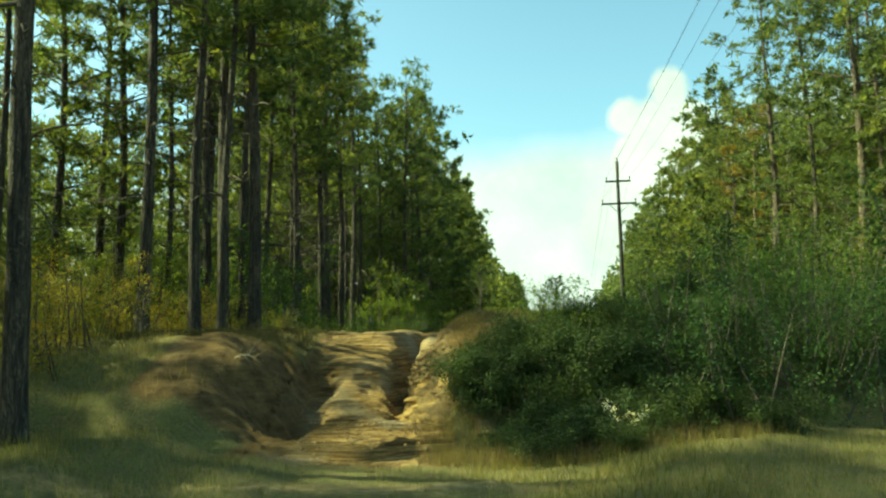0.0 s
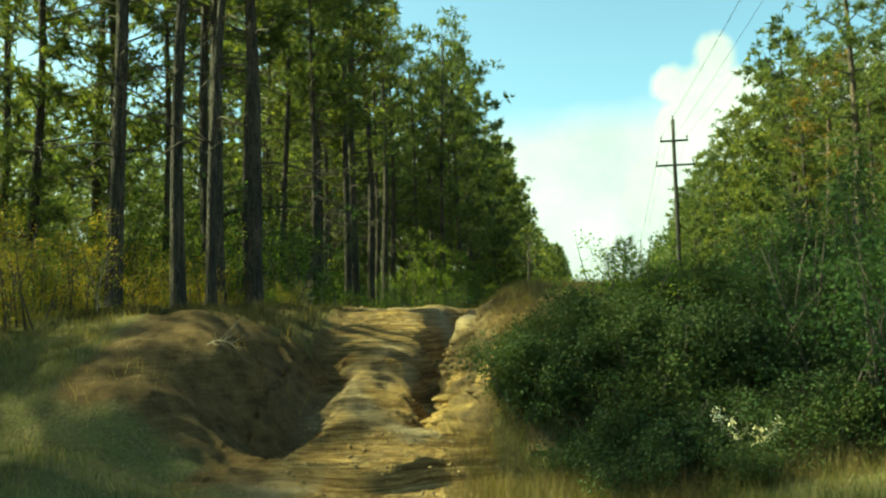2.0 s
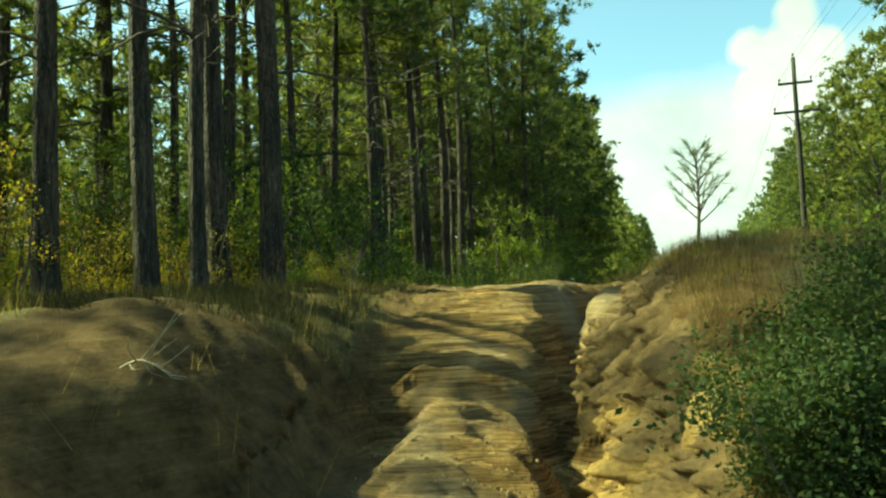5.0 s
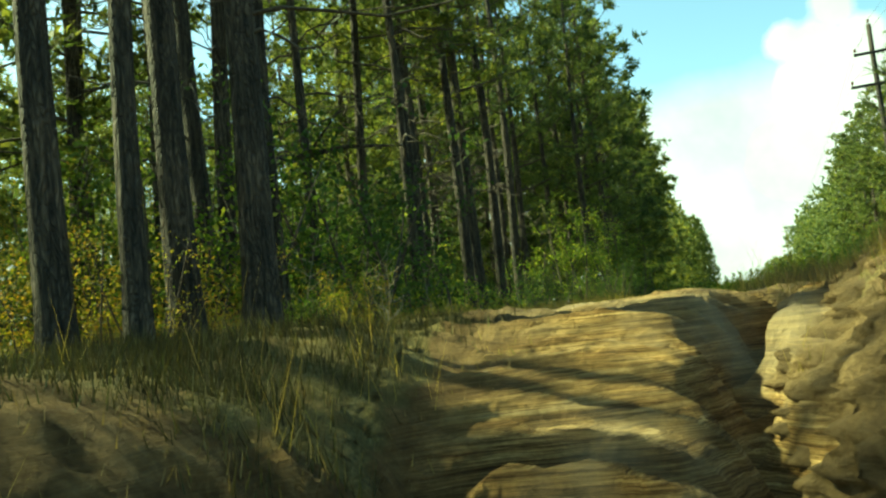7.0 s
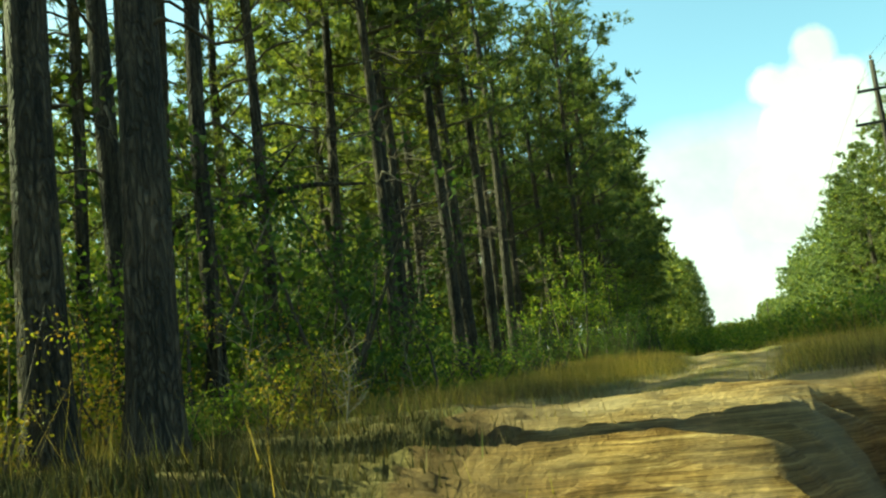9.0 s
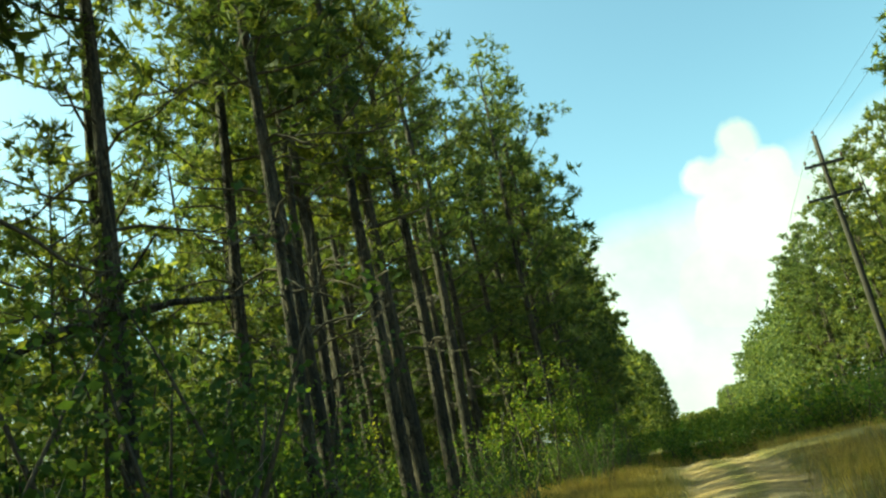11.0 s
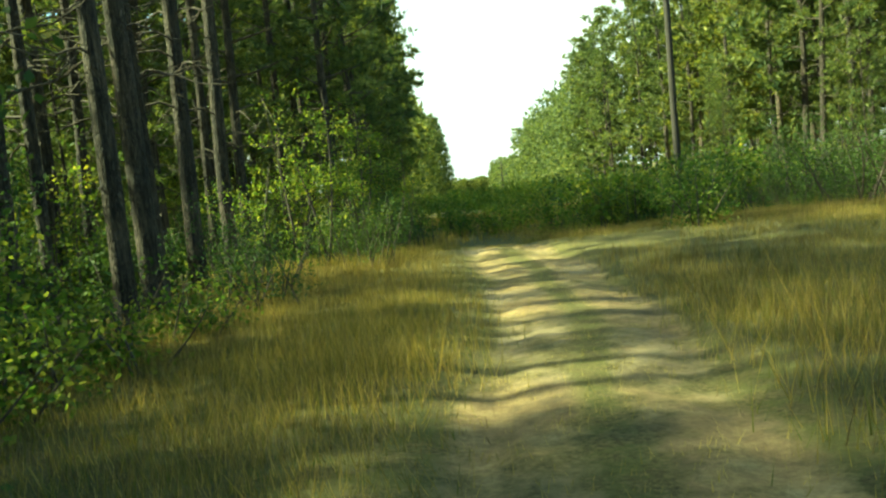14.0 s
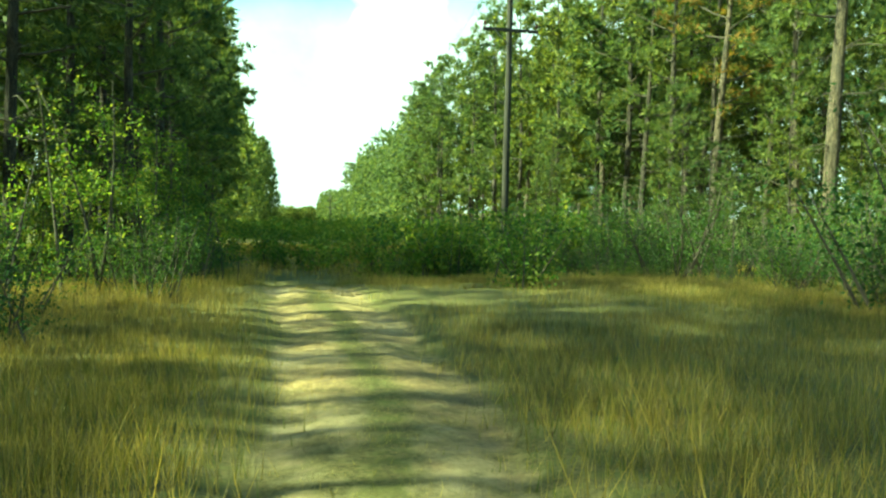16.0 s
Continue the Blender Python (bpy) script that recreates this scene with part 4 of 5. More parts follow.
# under the stand
for _ in range(36):
    y = rng.uniform(12, 56)
    x = left_edge(y) - rng.uniform(0.8, 9)
    if y < 26 and x < -6.2:
        if rng.random() < 0.6:
            put_shrub(GOLD, "shrub", GOLD_LABEL, "autumn shrubs under the pines", x, y)
        else:
            put_shrub(BUSH, "shrub", BUSH_LABEL, "bushes under the pines", x, y)
    elif y >= 26:
        put_shrub(BUSH if rng.random() < 0.6 else DARK, "shrub", BUSH_LABEL, "bushes under the pines", x, y, rng.uniform(0.8, 1.4))
for _ in range(26):
    y = rng.uniform(14, 75)
    put_shrub(SAPLING, "sapling", SAP_LABEL, "saplings under the pines", left_edge(y) - (rng.uniform(6, 14) if y < 48 else rng.uniform(1.5, 10)), y)
# dense dark growth under the first plateau trunks
for i, (x, y, k) in enumerate([(-6.3, 27.4, 1.2), (-7.4, 28.6, 1.4), (-6.6, 29.6, 1.3), (-8.4, 30.4, 1.5), (-7.0, 31.2, 1.3), (-6.2, 32.6, 1.1), (-8.0, 33.4, 1.5), (-6.9, 34.6, 1.2), (-9.4, 28.4, 1.5), (-5.9, 28.9, 0.9), (-7.6, 36.2, 1.2), (-9.2, 35.0, 1.5), (-8.6, 26.4, 1.2), (-6.0, 30.6, 1.0)]):
    put_shrub(DARK[:2] if i % 3 == 0 else BUSH[:2], "shrub", "tall green bush between the pine trunks", "bushes under the pines", x, y, k)
# edge of the stand along the trail
for y in [26.2, 27.4, 28.5, 30, 31.4, 33, 35, 37, 39, 41.0, 42.2, 43.6, 45, 46.5, 48.5, 50.5, 53, 56, 59, 62, 66]:
    x = trail_x(y) - (4.6 if y < 34 else 4.3 if y < 40 else 3.0 + 0.02 * (y - 42)) + rng.uniform(-0.5, 0.3)
    put_shrub(BUSH if y > 53 else BUSH[2:] if y < 36 else UNDER, "shrub", "low green bush beside the trail", "bushes at the edge of the stand", x, y, 1.15 if y < 36 else 0.75)
    if y > 41 and y != 43.6:
        put_shrub(CLUMP if y < 54 else SAPLING, "sapling", SAP_LABEL, "saplings at the edge of the stand", x - 0.6, y + 0.4, 1.0 if y < 54 else 0.8)
# waist-high and taller growth just behind the first trunks
for _ in range(34):
    y = rng.uniform(13.5, 44)
    x = -6.6 - rng.uniform(0, 3.2) - (0.6 if y < 20 else 0)
    if y < 25:
        put_shrub(GOLD, "shrub", GOLD_LABEL, "autumn shrubs under the pines", x - 0.6, y, rng.uniform(0.6, 0.95))
    else:
        put_shrub(DARK if rng.random() < 0.5 else BUSH, "shrub", BUSH_LABEL, "bushes under the pines", x, y, rng.uniform(0.9, 1.35))
# shrubs that crowd the bank by the cut
for x, y, s in [(0.05, 16.8, 0.5), (0.4, 16.6, 0.7), (0.4, 17.2, 0.55), (0.8, 15.9, 0.6), (0.7, 16.7, 0.9), (0.75, 17.4, 0.75), (1.2, 16.1, 0.85), (1.15, 17.1, 1.0), (1.25, 17.8, 0.8), (1.35, 15.3, 0.75), (1.6, 16.4, 1.0), (1.7, 17.3, 1.05), (1.9, 15.6, 0.85), (1.9, 18.1, 0.8), (2.1, 16.8, 1.0), (2.3, 17.6, 0.95), (2.4, 15.0, 0.7), (2.6, 16.1, 0.95), (2.7, 18.4, 0.8), (2.9, 17.1, 1.0), (3.2, 15.4, 0.85), (3.3, 17.9, 0.9), (3.5, 16.5, 1.0), (3.7, 18.9, 0.8), (3.9, 17.2, 0.95), (4.1, 15.5, 0.85), (4.3, 18.2, 0.9), (4.5, 16.5, 0.95), (4.8, 15.2, 0.8), (4.9, 17.4, 0.95), (2.6, 19.5, 0.6), (3.4, 20.2, 0.7), (4.9, 20.3, 0.8), (4.4, 19.3, 0.8)]:
    put_shrub(NEAR, "shrub", DARK_LABEL, "bushes on the bank", x, y, s * (0.82 if x > 0.65 else 1.0))
for x, y, s in [(1.75, 18.7, 0.85), (2.1, 19.3, 0.7), (2.4, 18.7, 0.7)]:
    put_shrub(BRIGHT, "shrub", "bright green leafy bush above the clay face", "bushes on the bank", x, y, s)
# low growth round the feet of the nearest trunks
for i, (x, y, s) in enumerate([(-5.9, 21.9, 0.6), (-6.6, 22.0, 0.7), (-5.3, 23.5, 0.55), (-6.9, 21.4, 0.65), (-4.6, 23.7, 0.42), (-5.5, 24.5, 0.65), (-4.8, 25.0, 0.55), (-6.2, 24.0, 0.75), (-7.4, 23.2, 0.8), (-5.1, 26.2, 0.6), (-6.0, 26.8, 0.8)]):
    put_shrub(GOLD[:1] if i % 3 != 2 else BUSH[2:], "shrub", GOLD_LABEL if i % 3 != 2 else BUSH_LABEL, "bushes under the pines", x, y, s)
for x, y, s in [(4.2, 15.9, 0.7), (5.4, 15.8, 0.75), (6.8, 15.9, 0.8), (8.2, 16.2, 0.9), (9.8, 16.0, 1.0), (11.6, 16.6, 1.1), (4.9, 18.9, 0.7), (5.2, 17.2, 0.8), (6.4, 17.0, 0.9), (5.8, 19.6, 0.8), (7.8, 17.6, 1.0), (7.4, 20.4, 0.9), (9.4, 18.0, 1.1), (11.2, 18.4, 1.2), (9.2, 21.5, 1.0), (13.2, 17.5, 1.3), (11.6, 21.5, 1.2), (14.5, 20.5, 1.4), (13.5, 25, 1.2), (10.8, 25.5, 0.9), (16.5, 18.5, 1.4)]:
    put_shrub(DARK if rng.random() < 0.65 else BUSH, "shrub", DARK_LABEL, "bushes on the bank", x, y, s)
for x, y, s in [(-7.4, 15.3, 0.8), (-7.2, 16.3, 0.75), (-7.8, 17.3, 0.85), (-7.3, 18.3, 0.7), (-8.1, 14.2, 0.9), (-7.0, 19.4, 0.65)]:
    put_shrub(GOLD, "shrub", GOLD_LABEL, "autumn shrubs under the pines", x, y, s)
# sunlit autumn shrubs between the nearest trunks
for x, y, s in [(-8.4, 19.0, 0.7), (-9.6, 21.2, 0.85), (-8.4, 22.6, 0.75), (-10.6, 23.2, 0.95), (-7.8, 18.0, 0.6), (-11.4, 20.4, 0.9), (-9.2, 25.0, 0.85), (-7.4, 26.8, 0.9), (-12.8, 22.0, 1.2), (-9.0, 16.2, 0.8), (-10.8, 17.6, 1.0), (-13.5, 18.8, 1.2)]:
    put_shrub(GOLD, "shrub", GOLD_LABEL, "autumn shrubs under the pines", x, y, s)
# bushes that fill the strip beyond the crest
for _ in range(12):
    y = rng.uniform(48, 60)
    x = rng.uniform(float(trail_x(y)) + (3.0 if y < 75 else -1.5), right_edge(y) - 1)
    put_shrub(BUSH if rng.random() < 0.6 else DARK, "shrub", BUSH_LABEL, "bushes in the strip", x, y, rng.uniform(0.8, 1.2) if y < 60 else rng.uniform(0.5, 0.85))
# shrubs that close the strip where the trail dips away
for _ in range(15):
    y = rng.uniform(45, 60)
    put_shrub(UNDER if rng.random() < 0.3 else BUSH, "shrub", "green bush filling the strip", "bushes in the strip", float(trail_x(y)) + rng.uniform(2.8, 9), y, rng.uniform(0.55, 1.3))
for _ in range(9):
    y = rng.uniform(56, 66)
    put_shrub(BUSH, "shrub", "green bush filling the strip", "bushes in the strip", float(trail_x(y)) + rng.uniform(-2.0, 4.0), y, rng.uniform(0.5, 1.0))
# undergrowth across the strip
for _ in range(52):
    y = rng.uniform(26, 60)
    x = right_edge(y) + rng.uniform(-6.0, 1.5)
    kind, label = (UNDER, "dense dark green bush below the wood") if rng.random() < 0.65 else (BUSH, BUSH_LABEL)
    put_shrub(FAR_DARK if y > 60 else kind, "shrub", label, "undergrowth across the strip", x, y, rng.uniform(1.0, 1.55) if kind is UNDER else rng.uniform(0.8, 1.1))
for _ in range(15):
    y = rng.uniform(28, 70)
    x = right_edge(y) + rng.uniform(-2.0, 2.5)
    pine(SLIM[1], "bright green young pine at the edge of the wood", "young pines across the strip", stand(x, y, rng.uniform(0, 6.28), rng.uniform(0.4, 0.75)))
for _ in range(20):
    y = rng.uniform(30, 60)
    put_shrub(UNDER, "shrub", "low green bush at the edge of the field", "undergrowth across the strip", right_edge(y) + rng.uniform(-7.0, -3.0), y, rng.uniform(0.45, 0.75))
for _ in range(26):
    x, y = rng.uniform(1.6, 13), rng.uniform(15.4, 17.6)
    put_shrub(UNDER if x > 4 else NEAR, "shrub", DARK_LABEL, "bushes on the bank", x, y, rng.uniform(0.6, 0.85) * (0.75 if x < 3 else 1))
for x, y, s in [(9.6, 55.8, 1.2), (10.6, 57.2, 1.1), (8.5, 60.5, 1.0), (12, 63, 1.1), (13.5, 57, 1.2)]:
    put_shrub(BUSH, "shrub", BUSH_LABEL, "bushes round the pole", x, y, s)


put_shrub(BUSH[:1], "shrub", "light green leafy bush alone in the field", "bushes round the pole", 5.1, 42.6, 1.15)


# ---- grasses ----
def grass(name, label, mat, spots, tall, width, seed, heads=False):
    """Leaning blades in one mesh."""
    r = np.random.RandomState(seed)
    n = len(spots)
    x, y = np.asarray(spots, float).T
    z = land(x, y)[0] - 0.02
    base = np.stack([x, y, z], 1)
    h = tall * r.uniform(0.45, 1.2, n) * (0.8 + 0.45 * lattice(x * 0.45, y * 0.45, seed + 80))
    a = r.uniform(0, 6.28, n)
    bend = np.stack([np.cos(a), np.sin(a), 0 * a], 1) * (h * r.uniform(0.05, 0.55, n))[:, None]
    w = r.uniform(0, 6.28, n)
    side = np.stack([np.cos(w), np.sin(w), 0 * w], 1) * (width * r.uniform(0.6, 1.4, n))[:, None]
    tip = base + bend + np.array([0, 0, 1.0]) * (h * r.uniform(0.8, 1.0, n))[:, None]
    v = np.stack([base - side / 2, base + side / 2, tip], 1).reshape(-1, 3)
    t = np.arange(3 * n).reshape(-1, 3)
    tagged(new(name, tris_mesh(name, v, t, mat)), label, "grass", kind="stuff")


def tufted(count, per, lo, hi, keep, seed, spread=0.16):
    """Places for blades, in tufts, where keep(x, y) allows."""
    r = np.random.RandomState(seed)
    x, y = r.uniform(lo[0], hi[0], count), r.uniform(lo[1], hi[1], count)
    ok = r.uniform(0, 1, count) < keep(x, y)
    c = np.stack([x[ok], y[ok]], 1)
    return np.repeat(c, per, 0) + r.normal(size=(len(c) * per, 2)) * spread


def verge(x, y):
    off = np.abs(x - trail_x(y))
    bare = land(x, y)[1]
    return smooth(0.8, 1.9, off) * (1 - 0.9 * smooth(0.3, 0.6, bare)) * (0.55 + 0.45 * wave(x * 0.5, y * 0.5, 21))


grass("tall_grass", "tall dry golden grass beside the trail", GRASS_GOLD, tufted(8500, 18, (-6, 25.5), (13, 58), lambda x, y: verge(x, y) * (0.25 + 0.75 * np.exp(-((x - trail_x(y)) / 5) ** 2)), 31, 0.22), 0.4, 0.007, 1)
grass("grass", "green grass mixed with dry stalks", GRASS_GREEN, tufted(14500, 18, (-6, 25), (18.5, 60), verge, 32, 0.26), 0.27, 0.008, 2)
grass("grass", "fine brown and golden grass through the field", GRASS_BROWN, tufted(9000, 20, (-6, 25.5), (11, 46), verge, 51, 0.2), 0.24, 0.006, 17)
grass("grass", "fine dry yellow grass through the field", GRASS_GOLD, tufted(6000, 20, (-6, 25.5), (11, 46), verge, 52, 0.2), 0.26, 0.006, 18)
grass("short_grass", "thin short grass between the ruts", GRASS_GOLD, tufted(3000, 14, (-4, 25), (5, 52), lambda x, y: 0.6 * np.exp(-((x - trail_x(y)) / 0.5) ** 2) + 0.22, 33, 0.14), 0.1, 0.007, 3)


grass("tall_grass", "dry yellow grass far along the strip", GRASS_GOLD, tufted(6000, 7, (-3, 56), (26, 112), lambda x, y: 0.9 + 0 * x, 46, 0.5), 0.5, 0.03, 12)


def low(x, y):
    path = np.exp(-((x - trail_x(y) + 0.2) / 1.5) ** 4)
    return (1 - smooth(13.8, 15.4, y)) * (1 - 0.85 * smooth(0.3, 0.55, land(x, y)[1])) * (1 - 0.85 * path)


def bankside(x, y):
    cover = np.where(x > 1.2, 0.15, np.where(x > 0, 0.1, np.where(x > -5.4, 0.1, 0.7)))
    return smooth(15.0, 16.2, y) * (1 - 0.95 * smooth(0.2, 0.5, land(x, y)[1])) * cover


grass("grass", "green and yellow grass at the low crossing", GRASS_GREEN, tufted(5500, 16, (-11, 5.0), (11, 15.2), low, 34, 0.22), 0.22, 0.009, 4)
grass("tall_grass", "dry yellow grass at the low crossing", GRASS_GOLD, tufted(1200, 12, (-11, 6), (11, 15.5), low, 35, 0.12), 0.36, 0.008, 5)
grass("grass", "short brownish grass on top of the bank", GRASS_GREEN, tufted(9000, 14, (-12, 15), (12, 26), bankside, 36, 0.2), 0.2, 0.009, 6)
grass("tall_grass", "dry grass stalks on top of the bank", GRASS_GOLD, tufted(3200, 11, (-9, 15.0), (11, 28), bankside, 37, 0.12), 0.36, 0.008, 7)
grass("dead_grass", "matted dead grass and twigs on the bank", GRASS_BROWN, tufted(1500, 11, (-6.2, 16.4), (-2.4, 27), lambda x, y: (1 - 0.9 * smooth(0.3, 0.6, land(x, y)[1])) + 0 * x, 39, 0.2), 0.16, 0.008, 9)
# Turf whose dark colour also stands in for shade along the lip.
grass("dead_grass", "matted turf along the lip of the mound, darkened for shade", TURF, tufted(2600, 16, (-6.8, 18.2), (-2.9, 23.6), lambda x, y: smooth(-1.2, -0.3, y - 19.3 - 0.5 * (x + 4.7)) * (1 - smooth(-3.5, -3.0, x + 0.3 * lattice(y * 1.3, x * 0, 66))) * (0.65 + 0.5 * lattice(x * 1.5, y * 1.5, 67)), 48, 0.12), 0.19, 0.009, 14)
grass("dead_grass", "brown grass along the rim of the clay face", GRASS_BROWN, tufted(520, 13, (-0.35, 17.3), (0.6, 22.5), lambda x, y: 0.45 + 0.5 * lattice(x * 1.6, y * 1.6, 68), 53, 0.11), 0.24, 0.007, 19)
grass("grass", "green grass along the rim of the clay face", GRASS_GREEN, tufted(260, 13, (-0.3, 17.3), (0.6, 22.0), lambda x, y: 0.35 - 0.5 * lattice(x * 1.6, y * 1.6, 68), 54, 0.1), 0.2, 0.007, 20)
grass("dead_grass", "brown and green grass at the foot of the bank", GRASS_BROWN, tufted(1500, 13, (-0.55, 14.7), (4.5, 17.0), lambda x, y: 0.8 + 0 * x, 49, 0.14), 0.34, 0.007, 15)
grass("grass", "green grass at the foot of the bank", GRASS_GREEN, tufted(600, 12, (-0.3, 14.6), (4.5, 16.6), lambda x, y: 0.8 + 0 * x, 50, 0.14), 0.3, 0.007, 16)
grass("dead_grass", "dead grass hanging over the clay face", GRASS_BROWN, tufted(1500, 11, (-0.6, 18.4), (2.2, 25.5), lambda x, y: smooth(18.6, 20.2, y) * smooth(-0.5, 0.0, x), 40, 0.14), 0.3, 0.007, 10)
grass("tall_grass", "dry weed stalks on the mound beside the cut", GRASS_GOLD, tufted(55, 6, (-6.4, 15.0), (-2.9, 25), lambda x, y: 0.8 + 0 * x, 45, 0.1), 0.6, 0.004, 11)
grass("tall_grass", "tall thin seed stalks beside the trail", GRASS_GOLD, tufted(34, 10, (0.0, 27.3), (3.2, 32), lambda x, y: 0.9 + 0 * x, 47, 0.16), 1.0, 0.006, 13)
grass("tall_grass", "tall thin seed stalks on the bank above the cut", GRASS_GOLD, tufted(60, 9, (0.6, 19.5), (4.2, 27), bankside, 38, 0.14), 1.1, 0.008, 8)


# ---- the power line ----
LINE = Vector((0.108, 0.994, 0)).normalized()
ACROSS = Vector((LINE.y, -LINE.x, 0))


def box(pile, m, size):
    x, y, z = (v / 2 for v in size)
    c = [m @ Vector(p) for p in ((-x, -y, -z), (x, -y, -z), (x, y, -z), (-x, y, -z), (-x, -y, z), (x, -y, z), (x, y, z), (-x, y, z))]
    pile.add([np.array(v) for v in c], [(0, 3, 2, 1), (4, 5, 6, 7), (0, 1, 5, 4), (1, 2, 6, 5), (2, 3, 7, 6), (3, 0, 4, 7)])


def power_pole(x, y, base, top):
    """A wooden pole with two crossarms, braces and pin insulators, in its own axes: x across the line."""
    ob = tagged(new("utility_pole"), "weathered wooden utility pole with two crossarms", "utility pole")
    ob.matrix_basis = Matrix.Translation((x, y, base)) @ Matrix.Rotation(math.atan2(ACROSS.y, ACROSS.x), 4, "Z")
    tall = top - base
    hs = np.linspace(-0.3, tall, 9)
    shaft = Pile()
    shaft.add(*tube([(0.01 * math.sin(h), 0, h) for h in hs], [0.165 - 0.055 * h / tall for h in hs], 14))
    part_of("pole", shaft.mesh("pole", POLE_WOOD), ob)
    pins = []
    for h, half in ((tall - 1.46, 0.87), (tall - 3.04, 1.2)):
        arm = Pile()
        box(arm, pose(0, -0.17, h), (2 * half, 0.1, 0.13))
        part_of("crossarm", arm.mesh("crossarm", POLE_WOOD, False), ob)
        pins += [(-half + 0.07, -0.17, h + 0.065), (half - 0.07, -0.17, h + 0.065)]
        if half > 1:
            for k in (-1, 1):
                b = Pile()
                b.add(*tube([(k * 0.72, -0.24, h - 0.03), (k * 0.1, -0.17, h - 0.62)], [0.022, 0.022], 6))
                part_of("brace", b.mesh("brace", STEEL), ob)
    pins.append((0, 0, tall))
    for p in pins:
        ins = Pile()
        prof = [(0, 0.018), (0.09, 0.018), (0.1, 0.06), (0.14, 0.07), (0.16, 0.045), (0.19, 0.062), (0.23, 0.05), (0.26, 0.03)]
        ins.add(*tube([(p[0], p[1], p[2] + h) for h, _ in prof], [r for _, r in prof], 10))
        part_of("insulator", ins.mesh("insulator", PORCELAIN), ob)
    return ob, pins


pole_a, pins = power_pole(11.69, 58.0, height(11.69, 58.0) - 0.1, 13.6)
pole_b, pins_b = power_pole(34.0, 215.0, 6.1 - 12.4, 6.1)
bpy.context.view_layer.update()
for k, (p, q) in enumerate(zip(pins, pins_b)):
    a, b = pole_a.matrix_basis @ Vector(p), pole_b.matrix_basis @ Vector(q)
    a.z, b.z = a.z + 0.22, b.z + 0.22
    back = a - LINE * 112
    pts = [tuple(back.lerp(a, v / 24) - Vector((0, 0, 6.4 * (v / 24) * (1 - v / 24)))) for v in range(25)]
    pts += [tuple(a.lerp(b, v / 20) - Vector((0, 0, 9.0 * (v / 20) * (1 - v / 20)))) for v in range(1, 21)]
    w = Pile()
    w.add(*tube(pts, [0.006] * len(pts), 5))
    tagged(new("power_line", w.mesh("power_line", WIRE)), "thin grey overhead wire strung from the pole", "wire", "wires of the power line")


# ---- single plants and roots by the cut ----
def young_pine(x, y, tall, seed):
    """A thin pine sapling, mostly bare, with needle tufts at the twig ends."""
    r = np.random.RandomState(seed)
    ob = tagged(new("pine_sapling"), "thin young pine with sparse needles on the bank", "tree")
    wood, base, way = Pile(), [], []
    wood.add(*tube([(0.06 * math.sin(h * 2), 0.04 * math.sin(h * 3), h) for h in np.linspace(-0.1, tall, 9)], np.linspace(0.03, 0.006, 9), 7))
    for i in range(22):
        h = tall * (0.3 + 0.68 * i / 22)
        w, long = i * 2.4, tall * 0.3 * (1.1 - 0.75 * i / 22) * r.uniform(0.6, 1.1)
        d = np.array([math.cos(w), math.sin(w), 0.75])
        pts = [np.array([0.06 * math.sin(h * 2), 0, h]) + d * long * v + np.array([0, 0, 0.2 * long * v * v]) for v in np.linspace(0, 1, 5)]
        wood.add(*tube(pts, np.linspace(0.012, 0.003, 5), 4))
        for v in (0.6, 0.8, 1.0):
            c = pts[0] + (pts[-1] - pts[0]) * v
            ww = d + r.normal(size=(14, 3)) * 0.55
            base.append(np.repeat(c[None], 14, 0))
            way.append(ww / np.linalg.norm(ww, axis=1, keepdims=True))
    base, way = np.concatenate(base), np.concatenate(way)
    v, t = blades(base, way, r.uniform(0.1, 0.2, len(base)), np.full(len(base), 0.008), r)
    part_of("stem", wood.mesh("stem", TWIG), ob)
    part_of("foliage", tris_mesh("foliage", v, t, NEEDLE), ob)
    ob.matrix_basis = stand(x, y, 0, 1)


young_pine(0.56, 22.7, 1.35, 3)
young_pine(2.3, 21.6, 0.9, 4)


def wildflower(x, y, seed):
    """A low weed with pale seed heads."""
    r = np.random.RandomState(seed)
    ob = tagged(new("wildflower"), "weed with pale white seed heads below the bank", "plant")
    wood, at, heads = Pile(), [], []
    for i in range(16):
        a, long = r.uniform(0, 6.28), r.uniform(0.35, 0.7)
        e = np.array([math.cos(a) * long * 0.55, math.sin(a) * long * 0.55, long])
        wood.add(*tube([(0, 0, -0.05), e * 0.5 + np.array([0, 0, 0.08]), e], [0.005, 0.004, 0.002], 4))
        at.append(e * r.uniform(0.2, 0.8, (9, 1)) + r.normal(size=(9, 3)) * 0.03)
        d = r.normal(size=(16, 3)) + np.array([0, 0, 0.5])
        d /= np.linalg.norm(d, axis=1, keepdims=True)
        v, t = blades(np.repeat(e[None], 16, 0) + r.normal(size=(16, 3)) * 0.03, d, r.uniform(0.03, 0.07, 16), np.full(16, 0.02), r)
        heads.append((v, t))
    part_of("stem", wood.mesh("stem", TWIG), ob)
    at = np.concatenate(at)
    v, t = leaves(at, r.uniform(0.03, 0.07, len(at)), r)
    part_of("foliage", tris_mesh("foliage", v, t, LEAF), ob)
    for v, t in heads:
        part_of("seed_head", tris_mesh("seed_head", v, t, FLOWER), ob, "pale fluffy seed head")
    ob.matrix_basis = stand(x, y, 0, 1)


wildflower(2.55, 15.3, 1)


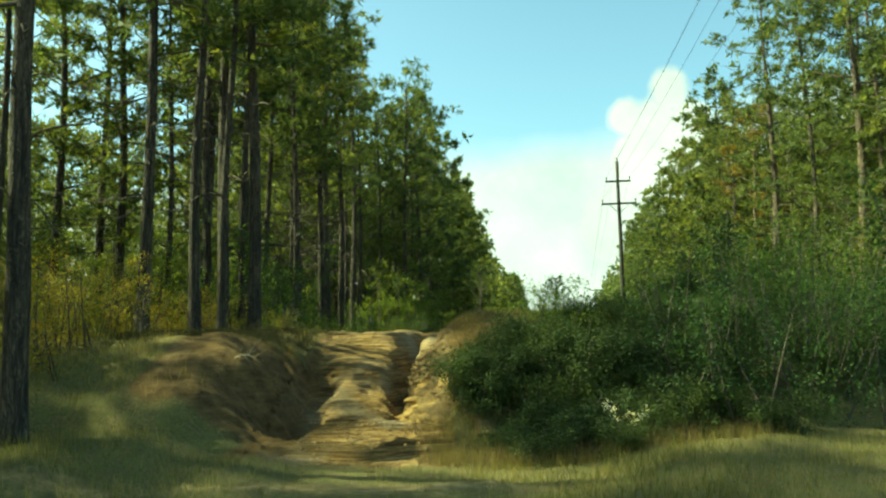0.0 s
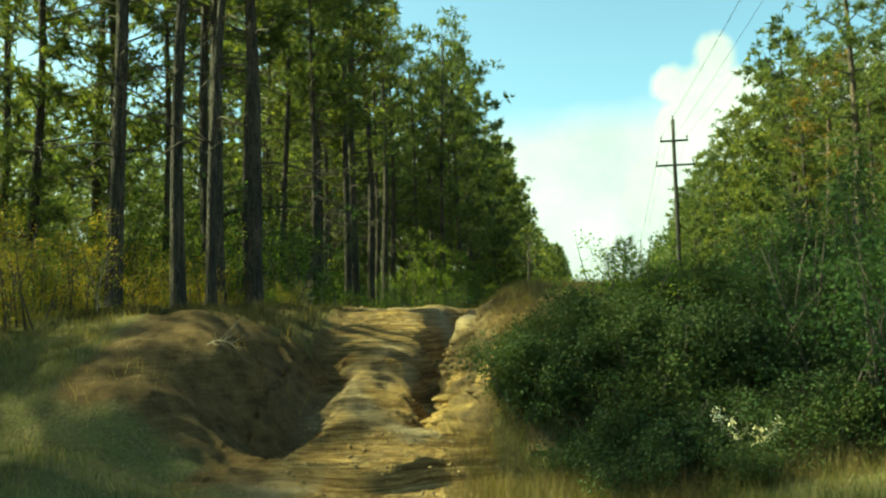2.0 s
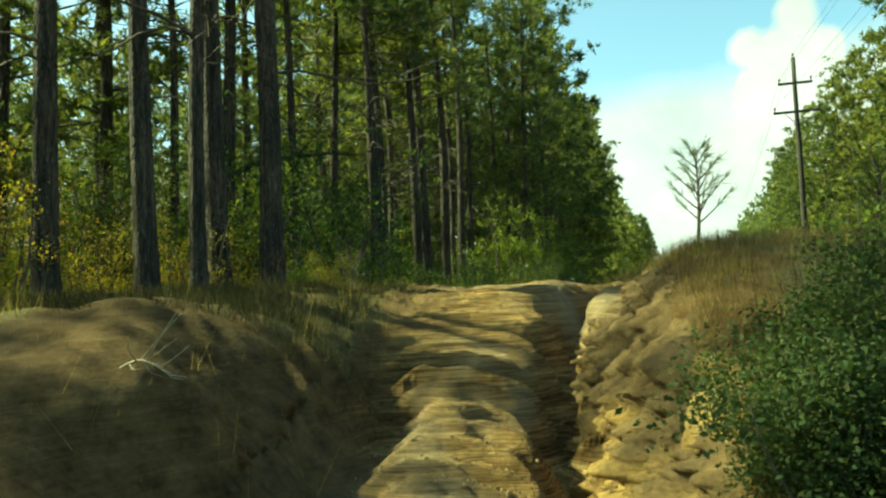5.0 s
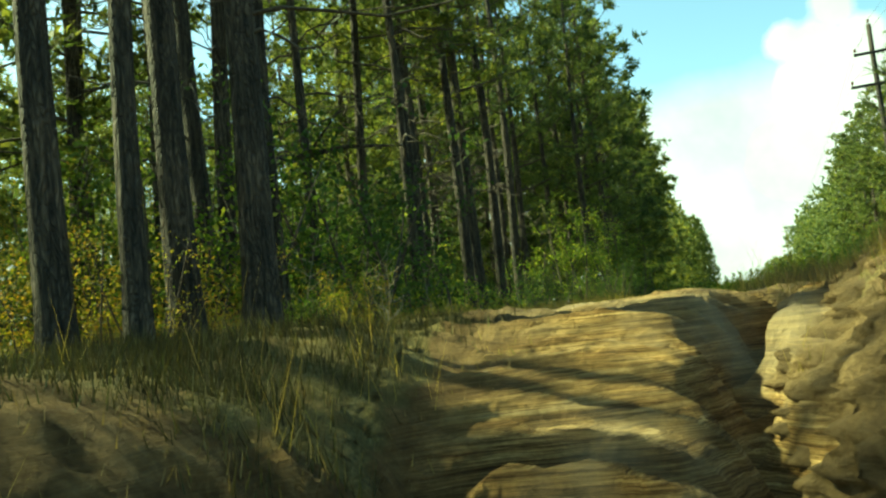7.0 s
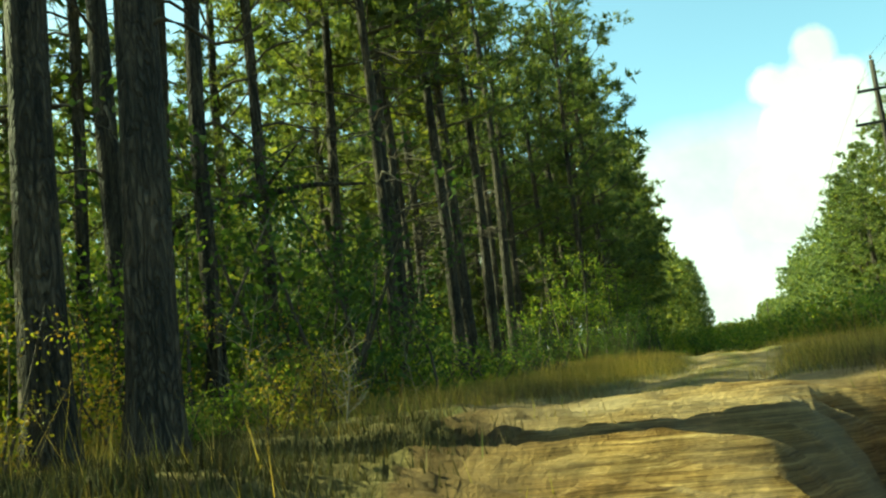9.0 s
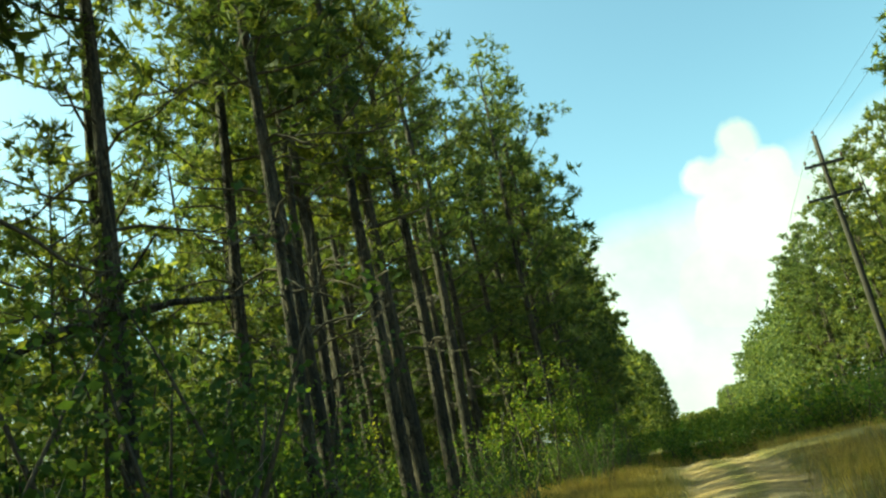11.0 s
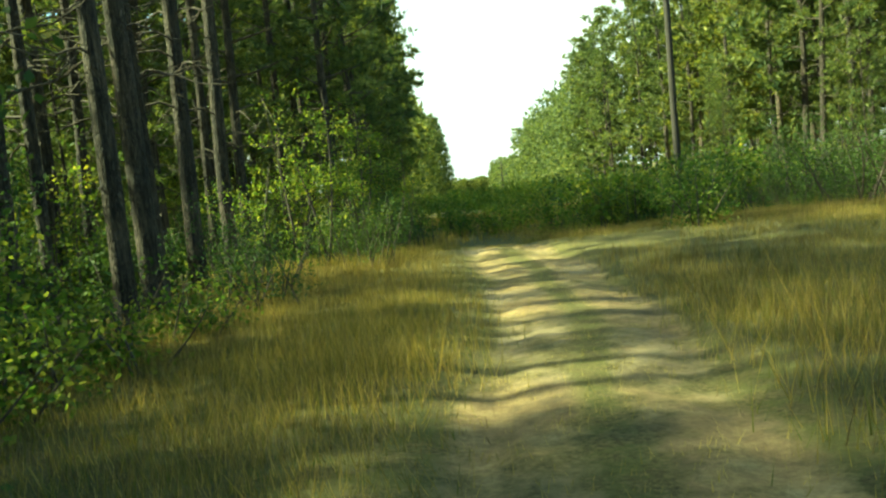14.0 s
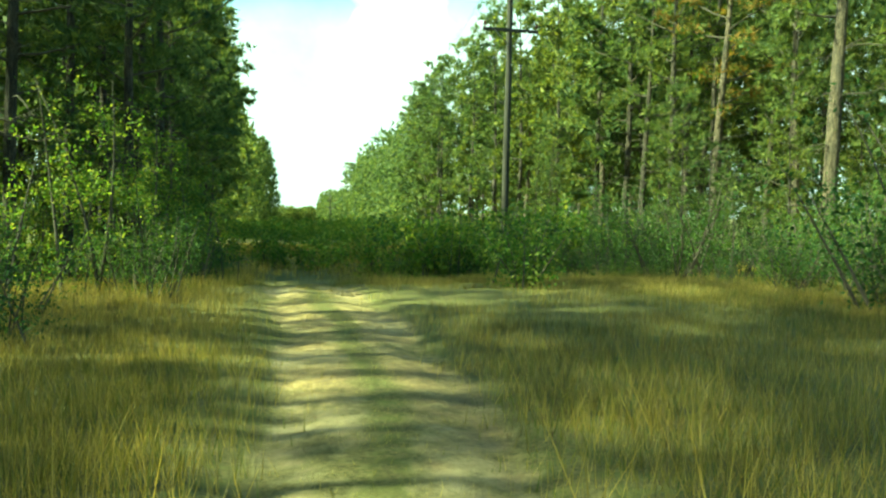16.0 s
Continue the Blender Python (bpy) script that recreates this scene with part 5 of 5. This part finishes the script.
def dead_sapling(x, y, tall, seed):
    """A leafless forked sapling, bleached by the sun."""
    r = np.random.RandomState(seed)
    ob = tagged(new("dead_sapling"), "bare bleached sapling with thin forked twigs", "tree", "dead saplings under the pines")
    stem, twigs = Pile(), []
    lean = r.normal(size=2) * 0.12
    spine = [np.array([lean[0] * h + 0.03 * math.sin(h * 5 + seed), lean[1] * h, h]) for h in np.linspace(-0.1, tall, 8)]
    stem.add(*tube(spine, np.linspace(0.01, 0.003, 8), 6))
    part_of("stem", stem.mesh("stem", DRY_TWIG), ob)
    for i in range(11):
        k = 2 + i % 6
        a, long = i * 2.4 + r.uniform(0, 0.6), tall * r.uniform(0.2, 0.42)
        d = np.array([math.cos(a), math.sin(a), r.uniform(0.3, 1.1)]) * long
        p = spine[k]
        w = Pile()
        w.add(*tube([p, p + d * 0.5 + r.normal(size=3) * 0.03, p + d], [0.005, 0.0035, 0.0015], 5))
        e = p + d * 0.55
        w.add(*tube([e, e + (d + r.normal(size=3) * 0.5 * long) * 0.5], [0.003, 0.001], 4))
        part_of("twig", w.mesh("twig", DRY_TWIG), ob)
    ob.matrix_basis = stand(x, y, 0, 1)


for i, (x, y, tall) in enumerate([(-4.65, 25.3, 0.8), (-4.4, 24.4, 0.6), (-5.3, 27.2, 1.2), (-4.9, 28.8, 1.0), (-5.6, 25.0, 1.1), (-6.3, 18.6, 0.9)]):
    dead_sapling(x, y, tall, 300 + i)


def root(x, y, z, turn, seed):
    """A dead root that hangs out of the bank, with forked ends."""
    r = np.random.RandomState(seed)
    w = Pile()
    main = [np.array([0.09 * i, -0.05 * i + 0.04 * math.sin(i), 0.05 * i - 0.008 * i * i]) for i in range(8)]
    w.add(*tube(main, np.linspace(0.016, 0.005, 8), 6))
    for i in (1, 2, 3, 3, 4, 4, 5, 5, 6, 6):
        d = (np.array([0.24, -0.14, r.uniform(-0.1, 0.3)]) + r.normal(size=3) * 0.12) * r.uniform(0.8, 1.5)
        w.add(*tube([main[i], main[i] + d * 0.6, main[i] + d + np.array([0.05, 0, 0.04])], [0.008, 0.006, 0.003], 5))
    ob = tagged(new("root", w.mesh("root", DRY_TWIG)), "bare forked root sticking out of the clay bank", "root", "roots in the bank")
    ob.matrix_basis = pose(x, y, z, 0, 0, turn) @ Matrix.Diagonal((0.7, 0.7, 0.7, 1))


root(-4.05, 17.2, height(-4.05, 17.2) + 0.05, 5, 1)


# ---- loose clods on the eroded ramp ----
def clods(count, seed):
    """Lumps of clay and small stones, in one mesh."""
    r = np.random.RandomState(seed)
    bm = bmesh.new()
    bmesh.ops.create_icosphere(bm, subdivisions=1, radius=1.0)
    v0 = np.array([v.co[:] for v in bm.verts])
    f0 = np.array([[v.index for v in f.verts] for f in bm.faces])
    bm.free()
    verts, tris = [], []
    for i in range(count):
        y = r.uniform(15.2, 18.8)
        x = r.uniform(-2.8, -0.4)
        size = 0.007 + 0.024 * r.uniform() ** 3
        turn = np.linalg.qr(r.normal(size=(3, 3)))[0]
        v = (v0 * (1 + r.normal(size=(len(v0), 1)) * 0.16)) * np.array([1, 0.8, 0.6]) * size
        verts.append(v @ turn + np.array([x, y, height(x, y) + 0.1 * size]))
        tris.append(f0 + i * len(v0))
    me = tris_mesh("clods", np.concatenate(verts), np.concatenate(tris), GROUND)
    for key, value in (("bare", 1.0), ("strata", 0.0)):
        a = me.attributes.new(key, "FLOAT", "POINT")
        a.data.foreach_set("value", np.full(len(me.vertices), value, np.float32))
    tagged(new("clods", me), "loose clay clods and small stones on the ramp", "rubble", kind="stuff")


clods(900, 5)
